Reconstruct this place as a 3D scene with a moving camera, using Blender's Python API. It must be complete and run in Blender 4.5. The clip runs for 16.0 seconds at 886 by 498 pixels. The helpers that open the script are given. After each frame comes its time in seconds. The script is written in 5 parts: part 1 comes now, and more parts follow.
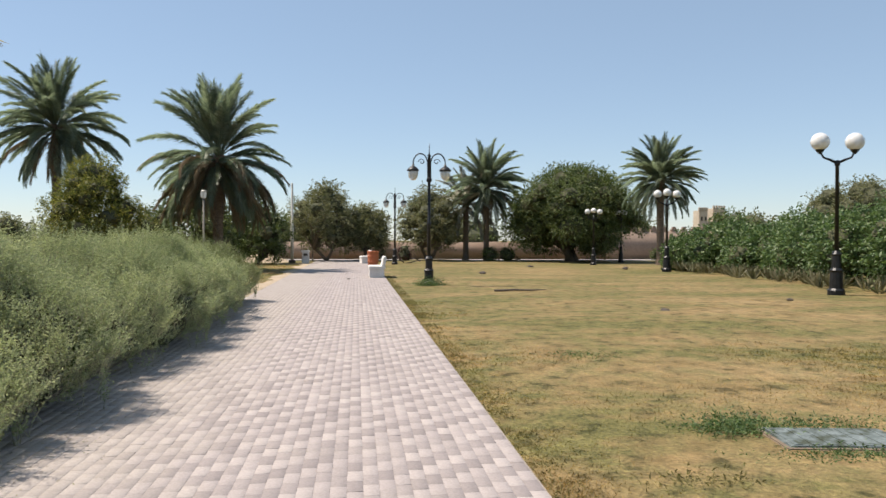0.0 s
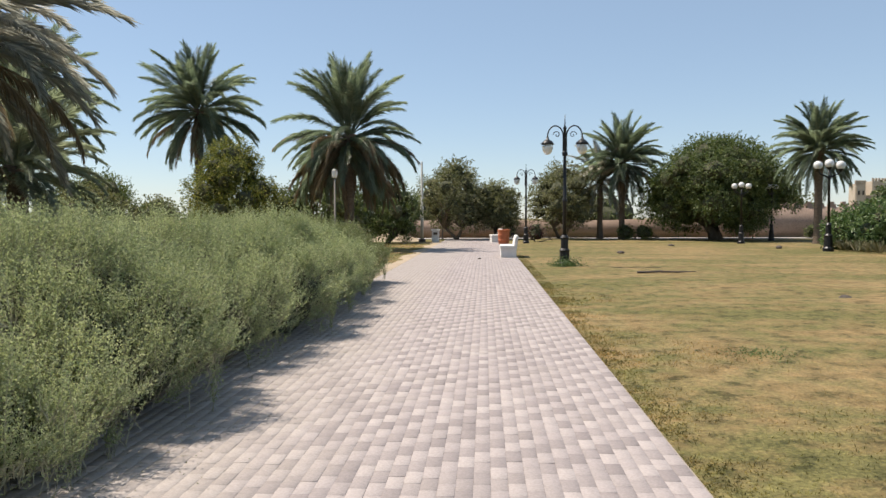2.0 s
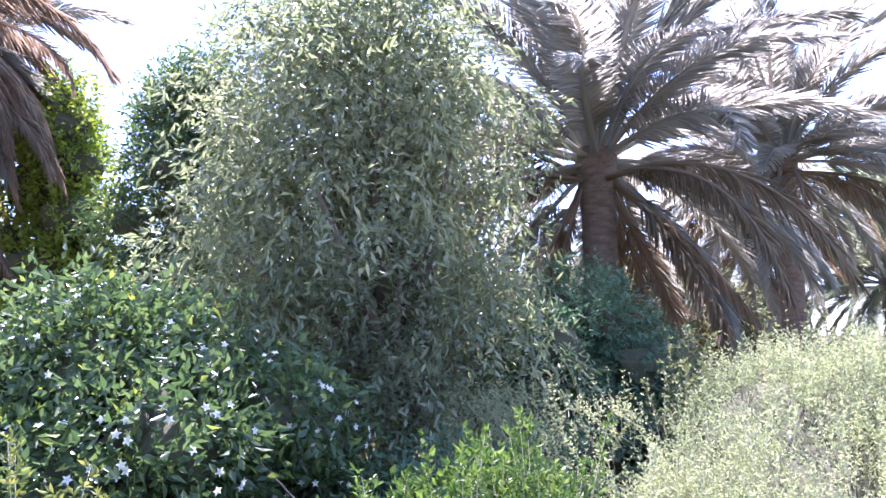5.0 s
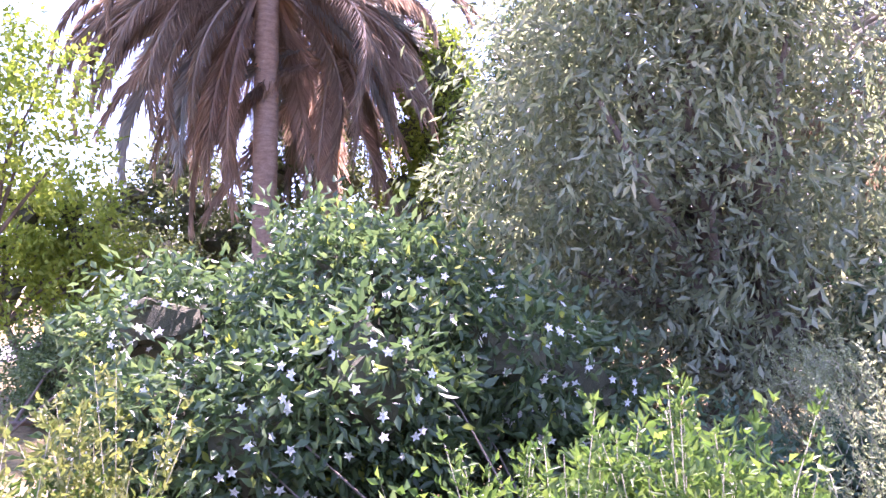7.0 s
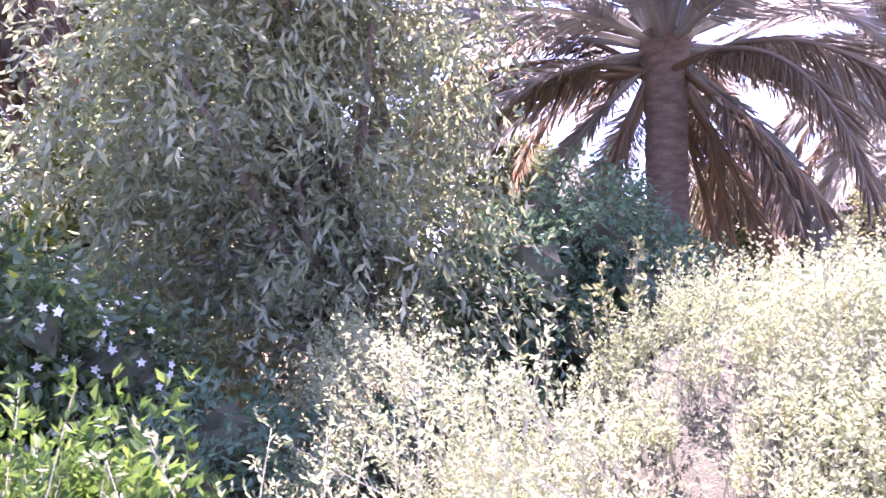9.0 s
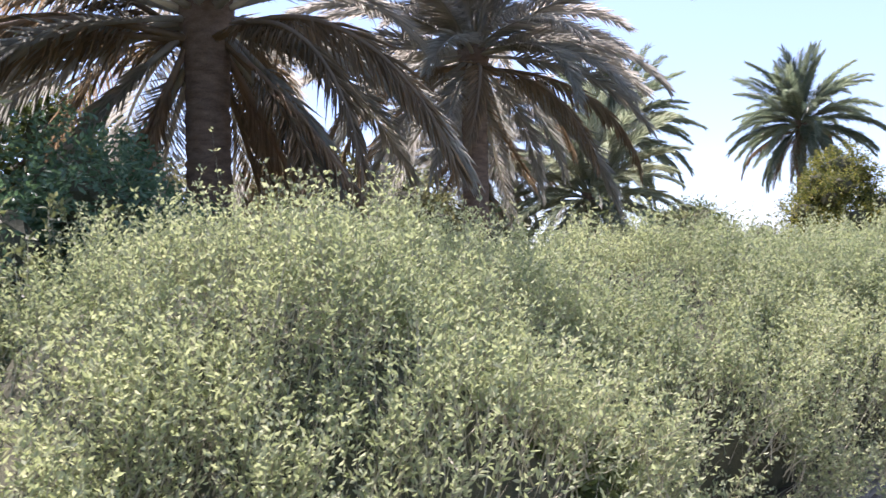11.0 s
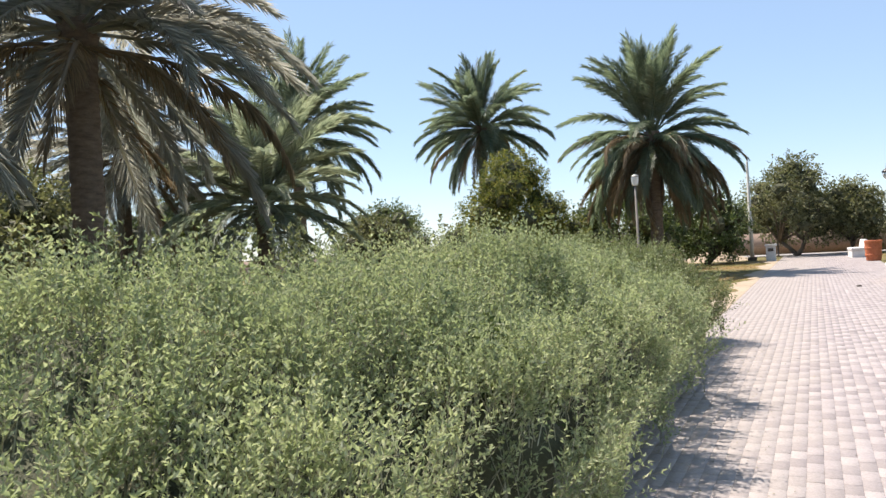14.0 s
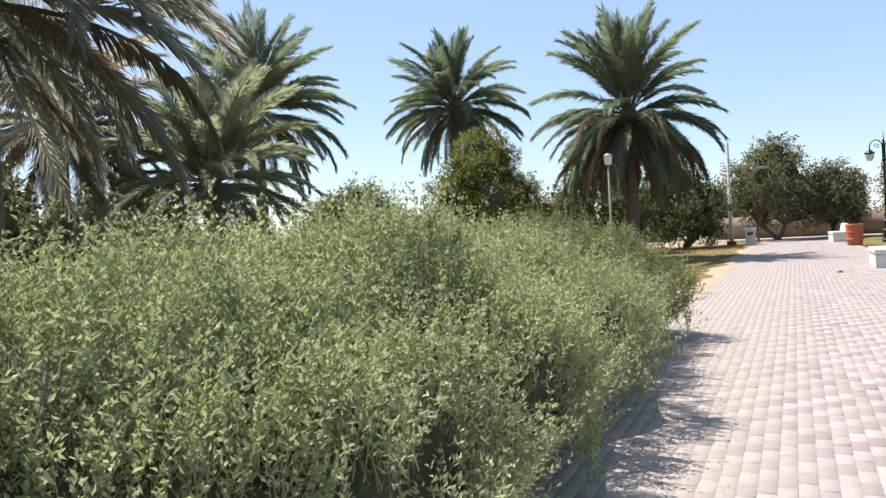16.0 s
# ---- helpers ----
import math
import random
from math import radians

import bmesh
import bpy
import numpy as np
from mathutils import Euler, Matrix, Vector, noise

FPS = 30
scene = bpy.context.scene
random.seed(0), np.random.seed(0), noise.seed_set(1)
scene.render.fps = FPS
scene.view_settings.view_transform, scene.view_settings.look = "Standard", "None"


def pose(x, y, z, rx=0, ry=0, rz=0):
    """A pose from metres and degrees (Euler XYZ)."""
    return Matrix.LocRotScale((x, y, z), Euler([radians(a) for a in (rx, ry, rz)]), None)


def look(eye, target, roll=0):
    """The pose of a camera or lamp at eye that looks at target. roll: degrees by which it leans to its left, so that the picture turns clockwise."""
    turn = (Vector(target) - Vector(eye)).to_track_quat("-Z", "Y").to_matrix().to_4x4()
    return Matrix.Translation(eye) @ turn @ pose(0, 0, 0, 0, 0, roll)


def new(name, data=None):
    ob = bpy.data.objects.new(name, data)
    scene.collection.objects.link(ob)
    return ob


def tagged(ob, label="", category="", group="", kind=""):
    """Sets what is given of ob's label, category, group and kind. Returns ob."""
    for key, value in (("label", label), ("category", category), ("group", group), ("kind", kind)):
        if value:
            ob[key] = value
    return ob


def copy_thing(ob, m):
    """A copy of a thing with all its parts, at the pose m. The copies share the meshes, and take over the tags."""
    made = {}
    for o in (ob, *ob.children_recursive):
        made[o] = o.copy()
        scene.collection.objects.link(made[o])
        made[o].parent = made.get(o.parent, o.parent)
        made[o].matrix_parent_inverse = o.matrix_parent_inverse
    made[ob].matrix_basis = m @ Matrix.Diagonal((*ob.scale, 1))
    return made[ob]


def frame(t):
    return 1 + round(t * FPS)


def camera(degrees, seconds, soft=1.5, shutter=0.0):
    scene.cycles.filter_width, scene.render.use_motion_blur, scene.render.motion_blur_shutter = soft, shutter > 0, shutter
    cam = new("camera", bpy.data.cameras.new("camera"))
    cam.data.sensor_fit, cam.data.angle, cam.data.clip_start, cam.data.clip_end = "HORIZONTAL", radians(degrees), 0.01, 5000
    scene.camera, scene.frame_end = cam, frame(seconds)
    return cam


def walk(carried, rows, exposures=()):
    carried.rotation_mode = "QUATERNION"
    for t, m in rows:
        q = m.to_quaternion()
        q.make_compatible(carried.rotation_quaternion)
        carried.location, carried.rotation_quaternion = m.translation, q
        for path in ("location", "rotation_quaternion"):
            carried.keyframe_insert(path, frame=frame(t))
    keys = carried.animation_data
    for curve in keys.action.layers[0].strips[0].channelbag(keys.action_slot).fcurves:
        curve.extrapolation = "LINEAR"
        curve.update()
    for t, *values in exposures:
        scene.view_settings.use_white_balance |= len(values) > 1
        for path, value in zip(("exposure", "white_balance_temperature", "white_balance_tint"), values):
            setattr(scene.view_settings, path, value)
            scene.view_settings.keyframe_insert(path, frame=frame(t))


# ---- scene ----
DEG = 60.3
cam = camera(DEG, 16.0, soft=1.45, shutter=0.1)
PATH = [
    (0, (-0.043, 1.186, 1.525), (0.182, 3.173, 1.501), 0.2),
    (0.5, (-0.119, 1.489, 1.529), (-0.089, 3.489, 1.509), 0.4),
    (1, (-0.169, 1.873, 1.534), (-0.062, 3.87, 1.519), 0.2),
    (1.5, (-0.145, 2.185, 1.545), (-0.11, 4.183, 1.491), -0.9),
    (2, (-0.129, 2.4, 1.525), (-0.24, 4.395, 1.444), -0.2),
    (2.5, (-0.271, 2.65, 1.56), (-0.618, 4.616, 1.451), -0.3),
    (3, (-0.375, 2.847, 1.543), (-1.183, 4.675, 1.469), -1.7),
    (3.5, (-0.404, 3.047, 1.562), (-1.541, 4.691, 1.52), -2.3),
    (4, (-0.472, 3.235, 1.549), (-1.858, 4.677, 1.533), -1.1),
    (4.5, (-0.586, 3.402, 1.594), (-2.194, 4.586, 1.693), -0.7),
    (5, (-0.635, 3.547, 1.614), (-2.406, 4.444, 1.859), -1.3),
    (5.2, (-0.649, 3.623, 1.626), (-2.469, 4.415, 1.876), -1.0),
    (6.2, (-0.95, 4.2, 1.6), (-2.94, 4.27, 1.78), -0.5),
    (7.3, (-1.3, 4.95, 1.55), (-3.288, 4.756, 1.655), 0.0),
    (7.5, (-1.33, 5.04, 1.55), (-3.32, 4.868, 1.655), 0.0),
    (8, (-1.38, 5.25, 1.55), (-3.377, 5.204, 1.65), 0.0),
    (8.2, (-1.4, 5.34, 1.55), (-3.396, 5.42, 1.645), 0.0),
    (9.3, (-1.35, 5.95, 1.5), (-3.24, 6.6, 1.55), -0.5),
    (10.3, (-1.25, 6.4, 1.42), (-2.937, 7.475, 1.44), -1.0),
    (10.5, (-1.22, 6.5, 1.4), (-2.858, 7.647, 1.42), -1.0),
    (11, (-1.207, 6.721, 1.388), (-2.665, 8.09, 1.406), -1.0),
    (11.5, (-1.239, 7.047, 1.382), (-2.541, 8.564, 1.406), -2.0),
    (12, (-1.243, 7.428, 1.381), (-2.345, 9.093, 1.502), -3.4),
    (12.5, (-1.2, 7.86, 1.396), (-2.209, 9.583, 1.52), -4.0),
    (13, (-1.213, 8.244, 1.441), (-2.275, 9.936, 1.538), -3.3),
    (13.5, (-1.213, 8.671, 1.492), (-2.14, 10.442, 1.563), -3.0),
    (14, (-1.28, 9.048, 1.53), (-2.156, 10.846, 1.53), -3.3),
    (14.5, (-1.298, 9.416, 1.535), (-2.249, 11.175, 1.496), -3.4),
    (15, (-1.3, 9.842, 1.516), (-2.219, 11.618, 1.468), -3.4),
    (15.5, (-1.282, 10.196, 1.492), (-2.136, 12.002, 1.444), -3.2),
    (16, (-1.259, 10.512, 1.467), (-2.1, 12.327, 1.421), -3.1),
]
EXPOSURES = [(0, 0.6, 6800, 14), (2.4, 0.56, 6800, 14), (3.0, 0.54, 6800, 15), (3.5, 1.0, 6700, 18), (4.2, 1.8, 6150, 30), (5.2, 2.65, 5550, 46), (7.3, 3.05, 5900, 68), (8.2, 3.15, 5950, 74),
             (10.4, 2.25, 5600, 52), (11.2, 1.32, 6250, 30), (12.2, 0.98, 6500, 16), (16, 0.96, 6550, 16)]
walk(cam, [(t, look(e, g, r)) for t, e, g, r in PATH], EXPOSURES)

# ---- world and sun ----
SUN_YAW, SUN_UP = 72.0, 60.0
world = bpy.data.worlds.new("world")
scene.world = world
world.use_nodes = True
wn = world.node_tree
sky = wn.nodes.new("ShaderNodeTexSky")
sky.sky_type = "NISHITA"
sky.sun_disc = False
sky.sun_elevation = radians(SUN_UP)
sky.sun_rotation = radians(-SUN_YAW)
sky.dust_density, sky.air_density, sky.ozone_density = 0.15, 0.9, 2.3
wn.nodes["Background"].inputs["Strength"].default_value = 0.093
haze = wn.nodes.new("ShaderNodeMix")
haze.data_type = "RGBA"
haze.inputs[0].default_value = 0.4
haze.inputs[7].default_value = (3.1, 4.4, 5.5, 1)
wn.links.new(sky.outputs["Color"], haze.inputs[6])
wn.links.new(haze.outputs[2], wn.nodes["Background"].inputs["Color"])
sun_data = bpy.data.lights.new("sun", "SUN")
sun_data.energy, sun_data.angle, sun_data.color = 4.5, radians(0.55), (1.0, 0.94, 0.84)
sun = new("sun", sun_data)
_a, _e = radians(SUN_YAW), radians(SUN_UP)
sun_from = Vector((-math.sin(_a) * math.cos(_e), math.cos(_a) * math.cos(_e), math.sin(_e)))
sun.matrix_world = look(sun_from * 60, (0, 0, 0))

rng = np.random.default_rng(11)


# ---- materials ----
def mat(name, rough=0.7, metal=0.0, spec=0.4):
    m = bpy.data.materials.new(name)
    m.use_nodes = True
    b = m.node_tree.nodes["Principled BSDF"]
    b.inputs["Roughness"].default_value, b.inputs["Metallic"].default_value = rough, metal
    b.inputs["Specular IOR Level"].default_value = spec
    return m, m.node_tree, b


def node(t, kind, **values):
    n = t.nodes.new(kind)
    for k, v in values.items():
        n.inputs[k.replace("_", " ")].default_value = v
    return n


def ramp(t, fac, stops):
    r = t.nodes.new("ShaderNodeValToRGB")
    r.color_ramp.elements[0].position, r.color_ramp.elements[0].color = stops[0][0], (*stops[0][1], 1)
    r.color_ramp.elements[1].position, r.color_ramp.elements[1].color = stops[-1][0], (*stops[-1][1], 1)
    for p, c in stops[1:-1]:
        r.color_ramp.elements.new(p).color = (*c, 1)
    t.links.new(fac, r.inputs["Fac"])
    return r.outputs["Color"]


def mixc(t, fac, a, b, mode="MIX"):
    m = t.nodes.new("ShaderNodeMix")
    m.data_type, m.blend_type = "RGBA", mode
    for sock, v in ((m.inputs[0], fac), (m.inputs[6], a), (m.inputs[7], b)):
        if isinstance(v, bpy.types.NodeSocket):
            t.links.new(v, sock)
        else:
            sock.default_value = v if isinstance(v, float) else (*v, 1)
    return m.outputs[2]


def noise_tex(t, scale, detail=4.0, rough=0.55, coords="Object", stretch=None):
    tc = t.nodes.new("ShaderNodeTexCoord")
    n = node(t, "ShaderNodeTexNoise", Scale=scale, Detail=detail, Roughness=rough)
    src = tc.outputs[coords]
    if stretch:
        mp = t.nodes.new("ShaderNodeMapping")
        mp.inputs["Scale"].default_value = stretch
        t.links.new(src, mp.inputs["Vector"])
        src = mp.outputs["Vector"]
    t.links.new(src, n.inputs["Vector"])
    return n.outputs["Fac"]


def bump(t, b, height, strength, distance=0.01):
    n = node(t, "ShaderNodeBump", Strength=strength, Distance=distance)
    t.links.new(height, n.inputs["Height"])
    t.links.new(n.outputs["Normal"], b.inputs["Normal"])


def surface(name, stops, scale, rough=0.75, metal=0.0, fine=None, relief=0.3, spec=0.4, stretch=None):
    """Two scales of variation: broad patches through the stops, and fine grain."""
    m, t, b = mat(name, rough, metal, spec)
    base = ramp(t, noise_tex(t, scale, 5, 0.6, stretch=stretch), stops)
    grain = noise_tex(t, fine or scale * 12, 3)
    g = ramp(t, grain, [(0.25, (0.72, 0.72, 0.72)), (0.75, (1.15, 1.15, 1.15))])
    t.links.new(mixc(t, 1.0, base, g, "MULTIPLY"), b.inputs["Base Color"])
    bump(t, b, grain, relief)
    return m


def leaf_mat(name, stops, rough=0.5, through_light=0.3, patch=1.2, spec=0.35, back=None):
    """Foliage: every leaf its own tone, broad patches of growth, and light that shines through."""
    m, t, b = mat(name, rough, 0, spec)
    geo = t.nodes.new("ShaderNodeNewGeometry")
    own = ramp(t, geo.outputs["Random Per Island"], stops)
    broad = ramp(t, noise_tex(t, patch, 3), [(0.3, (0.72, 0.76, 0.7)), (0.7, (1.2, 1.16, 1.1))])
    col = mixc(t, 1.0, own, broad, "MULTIPLY")
    t.links.new(col, b.inputs["Base Color"])
    tr = t.nodes.new("ShaderNodeBsdfTranslucent")
    t.links.new(mixc(t, 1.0, col, back or (1.15, 1.2, 0.85), "MULTIPLY"), tr.inputs["Color"])
    mx = t.nodes.new("ShaderNodeMixShader")
    mx.inputs[0].default_value = through_light
    t.links.new(b.outputs["BSDF"], mx.inputs[1])
    t.links.new(tr.outputs["BSDF"], mx.inputs[2])
    t.links.new(mx.outputs["Shader"], t.nodes["Material Output"].inputs["Surface"])
    return m


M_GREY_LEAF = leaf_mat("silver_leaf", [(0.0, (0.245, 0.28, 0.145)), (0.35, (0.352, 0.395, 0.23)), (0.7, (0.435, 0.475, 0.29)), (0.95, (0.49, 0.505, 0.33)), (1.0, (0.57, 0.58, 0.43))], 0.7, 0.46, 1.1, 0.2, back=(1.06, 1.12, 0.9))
M_END_LEAF = leaf_mat("end_leaf", [(0.0, (0.16, 0.19, 0.09)), (0.6, (0.24, 0.27, 0.13)), (1.0, (0.34, 0.35, 0.2))], 0.55, 0.35)
M_LOW_LEAF = leaf_mat("fresh_leaf", [(0.0, (0.05, 0.11, 0.026)), (0.5, (0.095, 0.17, 0.04)), (1.0, (0.18, 0.26, 0.062))], 0.45, 0.4)
M_DARK_LEAF = leaf_mat("dark_leaf", [(0.0, (0.145, 0.18, 0.125)), (0.6, (0.225, 0.26, 0.18)), (1.0, (0.37, 0.39, 0.285))], 0.3, 0.56, 0.9, 0.5)
M_SPRAY_LEAF = leaf_mat("spray_leaf", [(0.0, (0.17, 0.215, 0.13)), (0.6, (0.26, 0.30, 0.19)), (1.0, (0.40, 0.42, 0.29))], 0.28, 0.5, 0.9, 0.6)
M_FLOWER_LEAF = leaf_mat("flowering_leaf", [(0.0, (0.05, 0.095, 0.045)), (0.5, (0.085, 0.145, 0.065)), (0.95, (0.14, 0.205, 0.09)), (1.0, (0.34, 0.38, 0.06))], 0.32, 0.42, 0.9, 0.5)
M_TEAL_LEAF = leaf_mat("deep_green_leaf", [(0.0, (0.07, 0.14, 0.09)), (1.0, (0.14, 0.235, 0.155))], 0.35, 0.42)
M_LIME_LEAF = leaf_mat("lime_leaf", [(0.0, (0.16, 0.24, 0.03)), (1.0, (0.33, 0.40, 0.07))], 0.45, 0.45)
M_OLIVE_LEAF = leaf_mat("olive_leaf", [(0.0, (0.12, 0.16, 0.05)), (0.6, (0.20, 0.225, 0.07)), (1.0, (0.32, 0.32, 0.10))], 0.5, 0.4)
M_TREE_LEAF = leaf_mat("tree_leaf", [(0.0, (0.065, 0.095, 0.035)), (0.6, (0.115, 0.15, 0.055)), (1.0, (0.20, 0.23, 0.095))], 0.5, 0.32)
M_DUSTY_LEAF = leaf_mat("dusty_leaf", [(0.0, (0.12, 0.13, 0.07)), (0.6, (0.19, 0.19, 0.105)), (1.0, (0.27, 0.26, 0.155))], 0.6, 0.38)
M_SHRUB_LEAF = leaf_mat("shrub_leaf", [(0.0, (0.055, 0.10, 0.035)), (0.5, (0.105, 0.17, 0.065)), (1.0, (0.20, 0.265, 0.125))], 0.4, 0.35)
M_DOME_LEAF = leaf_mat("dome_leaf", [(0.0, (0.075, 0.105, 0.03)), (0.6, (0.17, 0.185, 0.05)), (1.0, (0.40, 0.36, 0.09))], 0.45, 0.38)
M_WEED_LEAF = leaf_mat("tall_weed_leaf", [(0.0, (0.10, 0.12, 0.06)), (0.6, (0.17, 0.19, 0.10)), (1.0, (0.30, 0.31, 0.19))], 0.55, 0.35)
M_WINE_LEAF = leaf_mat("wine_leaf", [(0.0, (0.04, 0.015, 0.018)), (1.0, (0.09, 0.03, 0.035))], 0.5, 0.2)
M_SPIKE_LEAF = leaf_mat("spike_leaf", [(0.0, (0.13, 0.14, 0.08)), (0.6, (0.215, 0.20, 0.125)), (1.0, (0.31, 0.27, 0.18))], 0.6, 0.2)
M_PETAL = leaf_mat("petal", [(0.0, (0.78, 0.8, 0.78)), (1.0, (0.88, 0.88, 0.86))], 0.5, 0.35, back=(1.0, 1.0, 1.0))
M_FROND = leaf_mat("palm_green", [(0.0, (0.155, 0.20, 0.15)), (0.5, (0.245, 0.29, 0.215)), (1.0, (0.37, 0.405, 0.315))], 0.36, 0.48, 0.7, 0.5, back=(1.0, 1.1, 0.92))
M_FROND_GREY = leaf_mat("palm_grey", [(0.0, (0.29, 0.30, 0.275)), (0.5, (0.42, 0.425, 0.39)), (1.0, (0.56, 0.555, 0.52))], 0.4, 0.58, 0.7, 0.45, back=(1.05, 1.04, 1.0))
M_FROND_PALE = leaf_mat("palm_pale", [(0.0, (0.21, 0.245, 0.19)), (0.5, (0.32, 0.355, 0.28)), (1.0, (0.45, 0.48, 0.39))], 0.4, 0.5, 0.7, 0.45, back=(1.08, 1.14, 0.95))
M_FROND_DRY = leaf_mat("palm_dry", [(0.0, (0.30, 0.235, 0.19)), (0.5, (0.42, 0.335, 0.275)), (1.0, (0.58, 0.48, 0.40))], 0.7, 0.58, 0.7, 0.2, back=(1.1, 1.0, 0.85))
M_FROND_DEAD = leaf_mat("palm_dead", [(0.0, (0.19, 0.155, 0.115)), (0.5, (0.29, 0.235, 0.175)), (1.0, (0.40, 0.33, 0.25))], 0.7, 0.5, 0.7, 0.2, back=(1.1, 1.0, 0.8))
M_EDGE_GRASS = leaf_mat("edge_grass", [(0.0, (0.15, 0.13, 0.06)), (0.6, (0.22, 0.19, 0.085)), (1.0, (0.34, 0.28, 0.14))], 0.8, 0.4, 1.5, 0.2)
M_TRUNK = surface("palm_trunk", [(0.3, (0.10, 0.075, 0.055)), (0.55, (0.17, 0.13, 0.095)), (0.75, (0.24, 0.18, 0.13))], 5, 0.9, relief=0.8, stretch=(1, 1, 3))
M_TRUNK_PALE = surface("palm_trunk_pale", [(0.3, (0.22, 0.15, 0.11)), (0.55, (0.32, 0.23, 0.17)), (0.75, (0.40, 0.30, 0.23))], 5, 0.9, relief=0.8, stretch=(1, 1, 3))
M_BARK = surface("bark", [(0.3, (0.10, 0.08, 0.06)), (0.7, (0.20, 0.16, 0.12))], 6, 0.9, relief=0.8, stretch=(1, 1, 0.3))
# near-black brown for foliage cores: the shade inside is put into the colour
M_SHADED_TWIG = surface("shaded_twigs", [(0.3, (0.05, 0.055, 0.03)), (0.7, (0.10, 0.10, 0.05))], 9, 0.9, relief=0.8)
M_STEM = surface("stem", [(0.3, (0.28, 0.27, 0.17)), (0.7, (0.40, 0.38, 0.25))], 9, 0.7)
M_BLACK = surface("black_paint", [(0.3, (0.012, 0.012, 0.013)), (0.7, (0.03, 0.03, 0.03))], 6, 0.4, 0.3)
M_GREY_METAL = surface("galvanised", [(0.3, (0.32, 0.32, 0.31)), (0.7, (0.45, 0.45, 0.43))], 4, 0.5, 0.6)
M_POST = surface("weathered_post", [(0.3, (0.13, 0.115, 0.10)), (0.7, (0.20, 0.18, 0.155))], 4, 0.7)
M_PALE_POLE = surface("pale_paint", [(0.3, (0.48, 0.46, 0.40)), (0.7, (0.60, 0.57, 0.50))], 4, 0.6)
M_WHITE = surface("white_concrete", [(0.3, (0.62, 0.60, 0.56)), (0.55, (0.72, 0.70, 0.67)), (0.75, (0.80, 0.78, 0.75))], 3, 0.8, fine=60, relief=0.2)
M_TERRA = surface("terracotta", [(0.3, (0.42, 0.12, 0.05)), (0.7, (0.55, 0.18, 0.08))], 3, 0.7)
M_MUD = surface("mud_plaster", [(0.25, (0.30, 0.215, 0.165)), (0.5, (0.37, 0.27, 0.21)), (0.75, (0.43, 0.32, 0.25))], 0.5, 0.95, fine=14, relief=0.6)
M_FORT = surface("sunlit_mud_brick", [(0.25, (0.44, 0.37, 0.29)), (0.75, (0.56, 0.48, 0.38))], 0.5, 0.95, fine=14, relief=0.6)
M_SOIL = surface("soil", [(0.3, (0.16, 0.12, 0.085)), (0.7, (0.27, 0.21, 0.15))], 1.5, 0.95, fine=40, relief=0.8)
M_SAND = surface("sand", [(0.3, (0.34, 0.265, 0.18)), (0.7, (0.44, 0.35, 0.25))], 0.8, 0.95, fine=40, relief=0.5)
M_PALE_PAVE = surface("pale_paving", [(0.3, (0.31, 0.285, 0.265)), (0.7, (0.40, 0.375, 0.35))], 1.0, 0.9, fine=30)
M_PLATE = surface("cover_plate", [(0.38, (0.05, 0.06, 0.04)), (0.5, (0.11, 0.135, 0.13)), (0.66, (0.19, 0.225, 0.225))], 9, 0.9, fine=70, relief=0.4)
M_STONE = surface("stone", [(0.3, (0.06, 0.05, 0.045)), (0.7, (0.12, 0.10, 0.08))], 6, 0.9)


def glass_globe_mat():
    m, t, b = mat("opal_globe", 0.18, 0, 0.5)
    n = noise_tex(t, 5, 3)
    t.links.new(ramp(t, n, [(0.3, (0.74, 0.73, 0.70)), (0.7, (0.86, 0.86, 0.85))]), b.inputs["Base Color"])
    b.inputs["Transmission Weight"].default_value = 0.15
    return m


M_OPAL = glass_globe_mat()


def glass_mat():
    m, t, b = mat("lantern_glass", 0.25, 0, 0.5)
    b.inputs["Base Color"].default_value = (0.80, 0.84, 0.84, 1)
    b.inputs["Transmission Weight"].default_value = 0.5
    return m


M_GLASS = glass_mat()


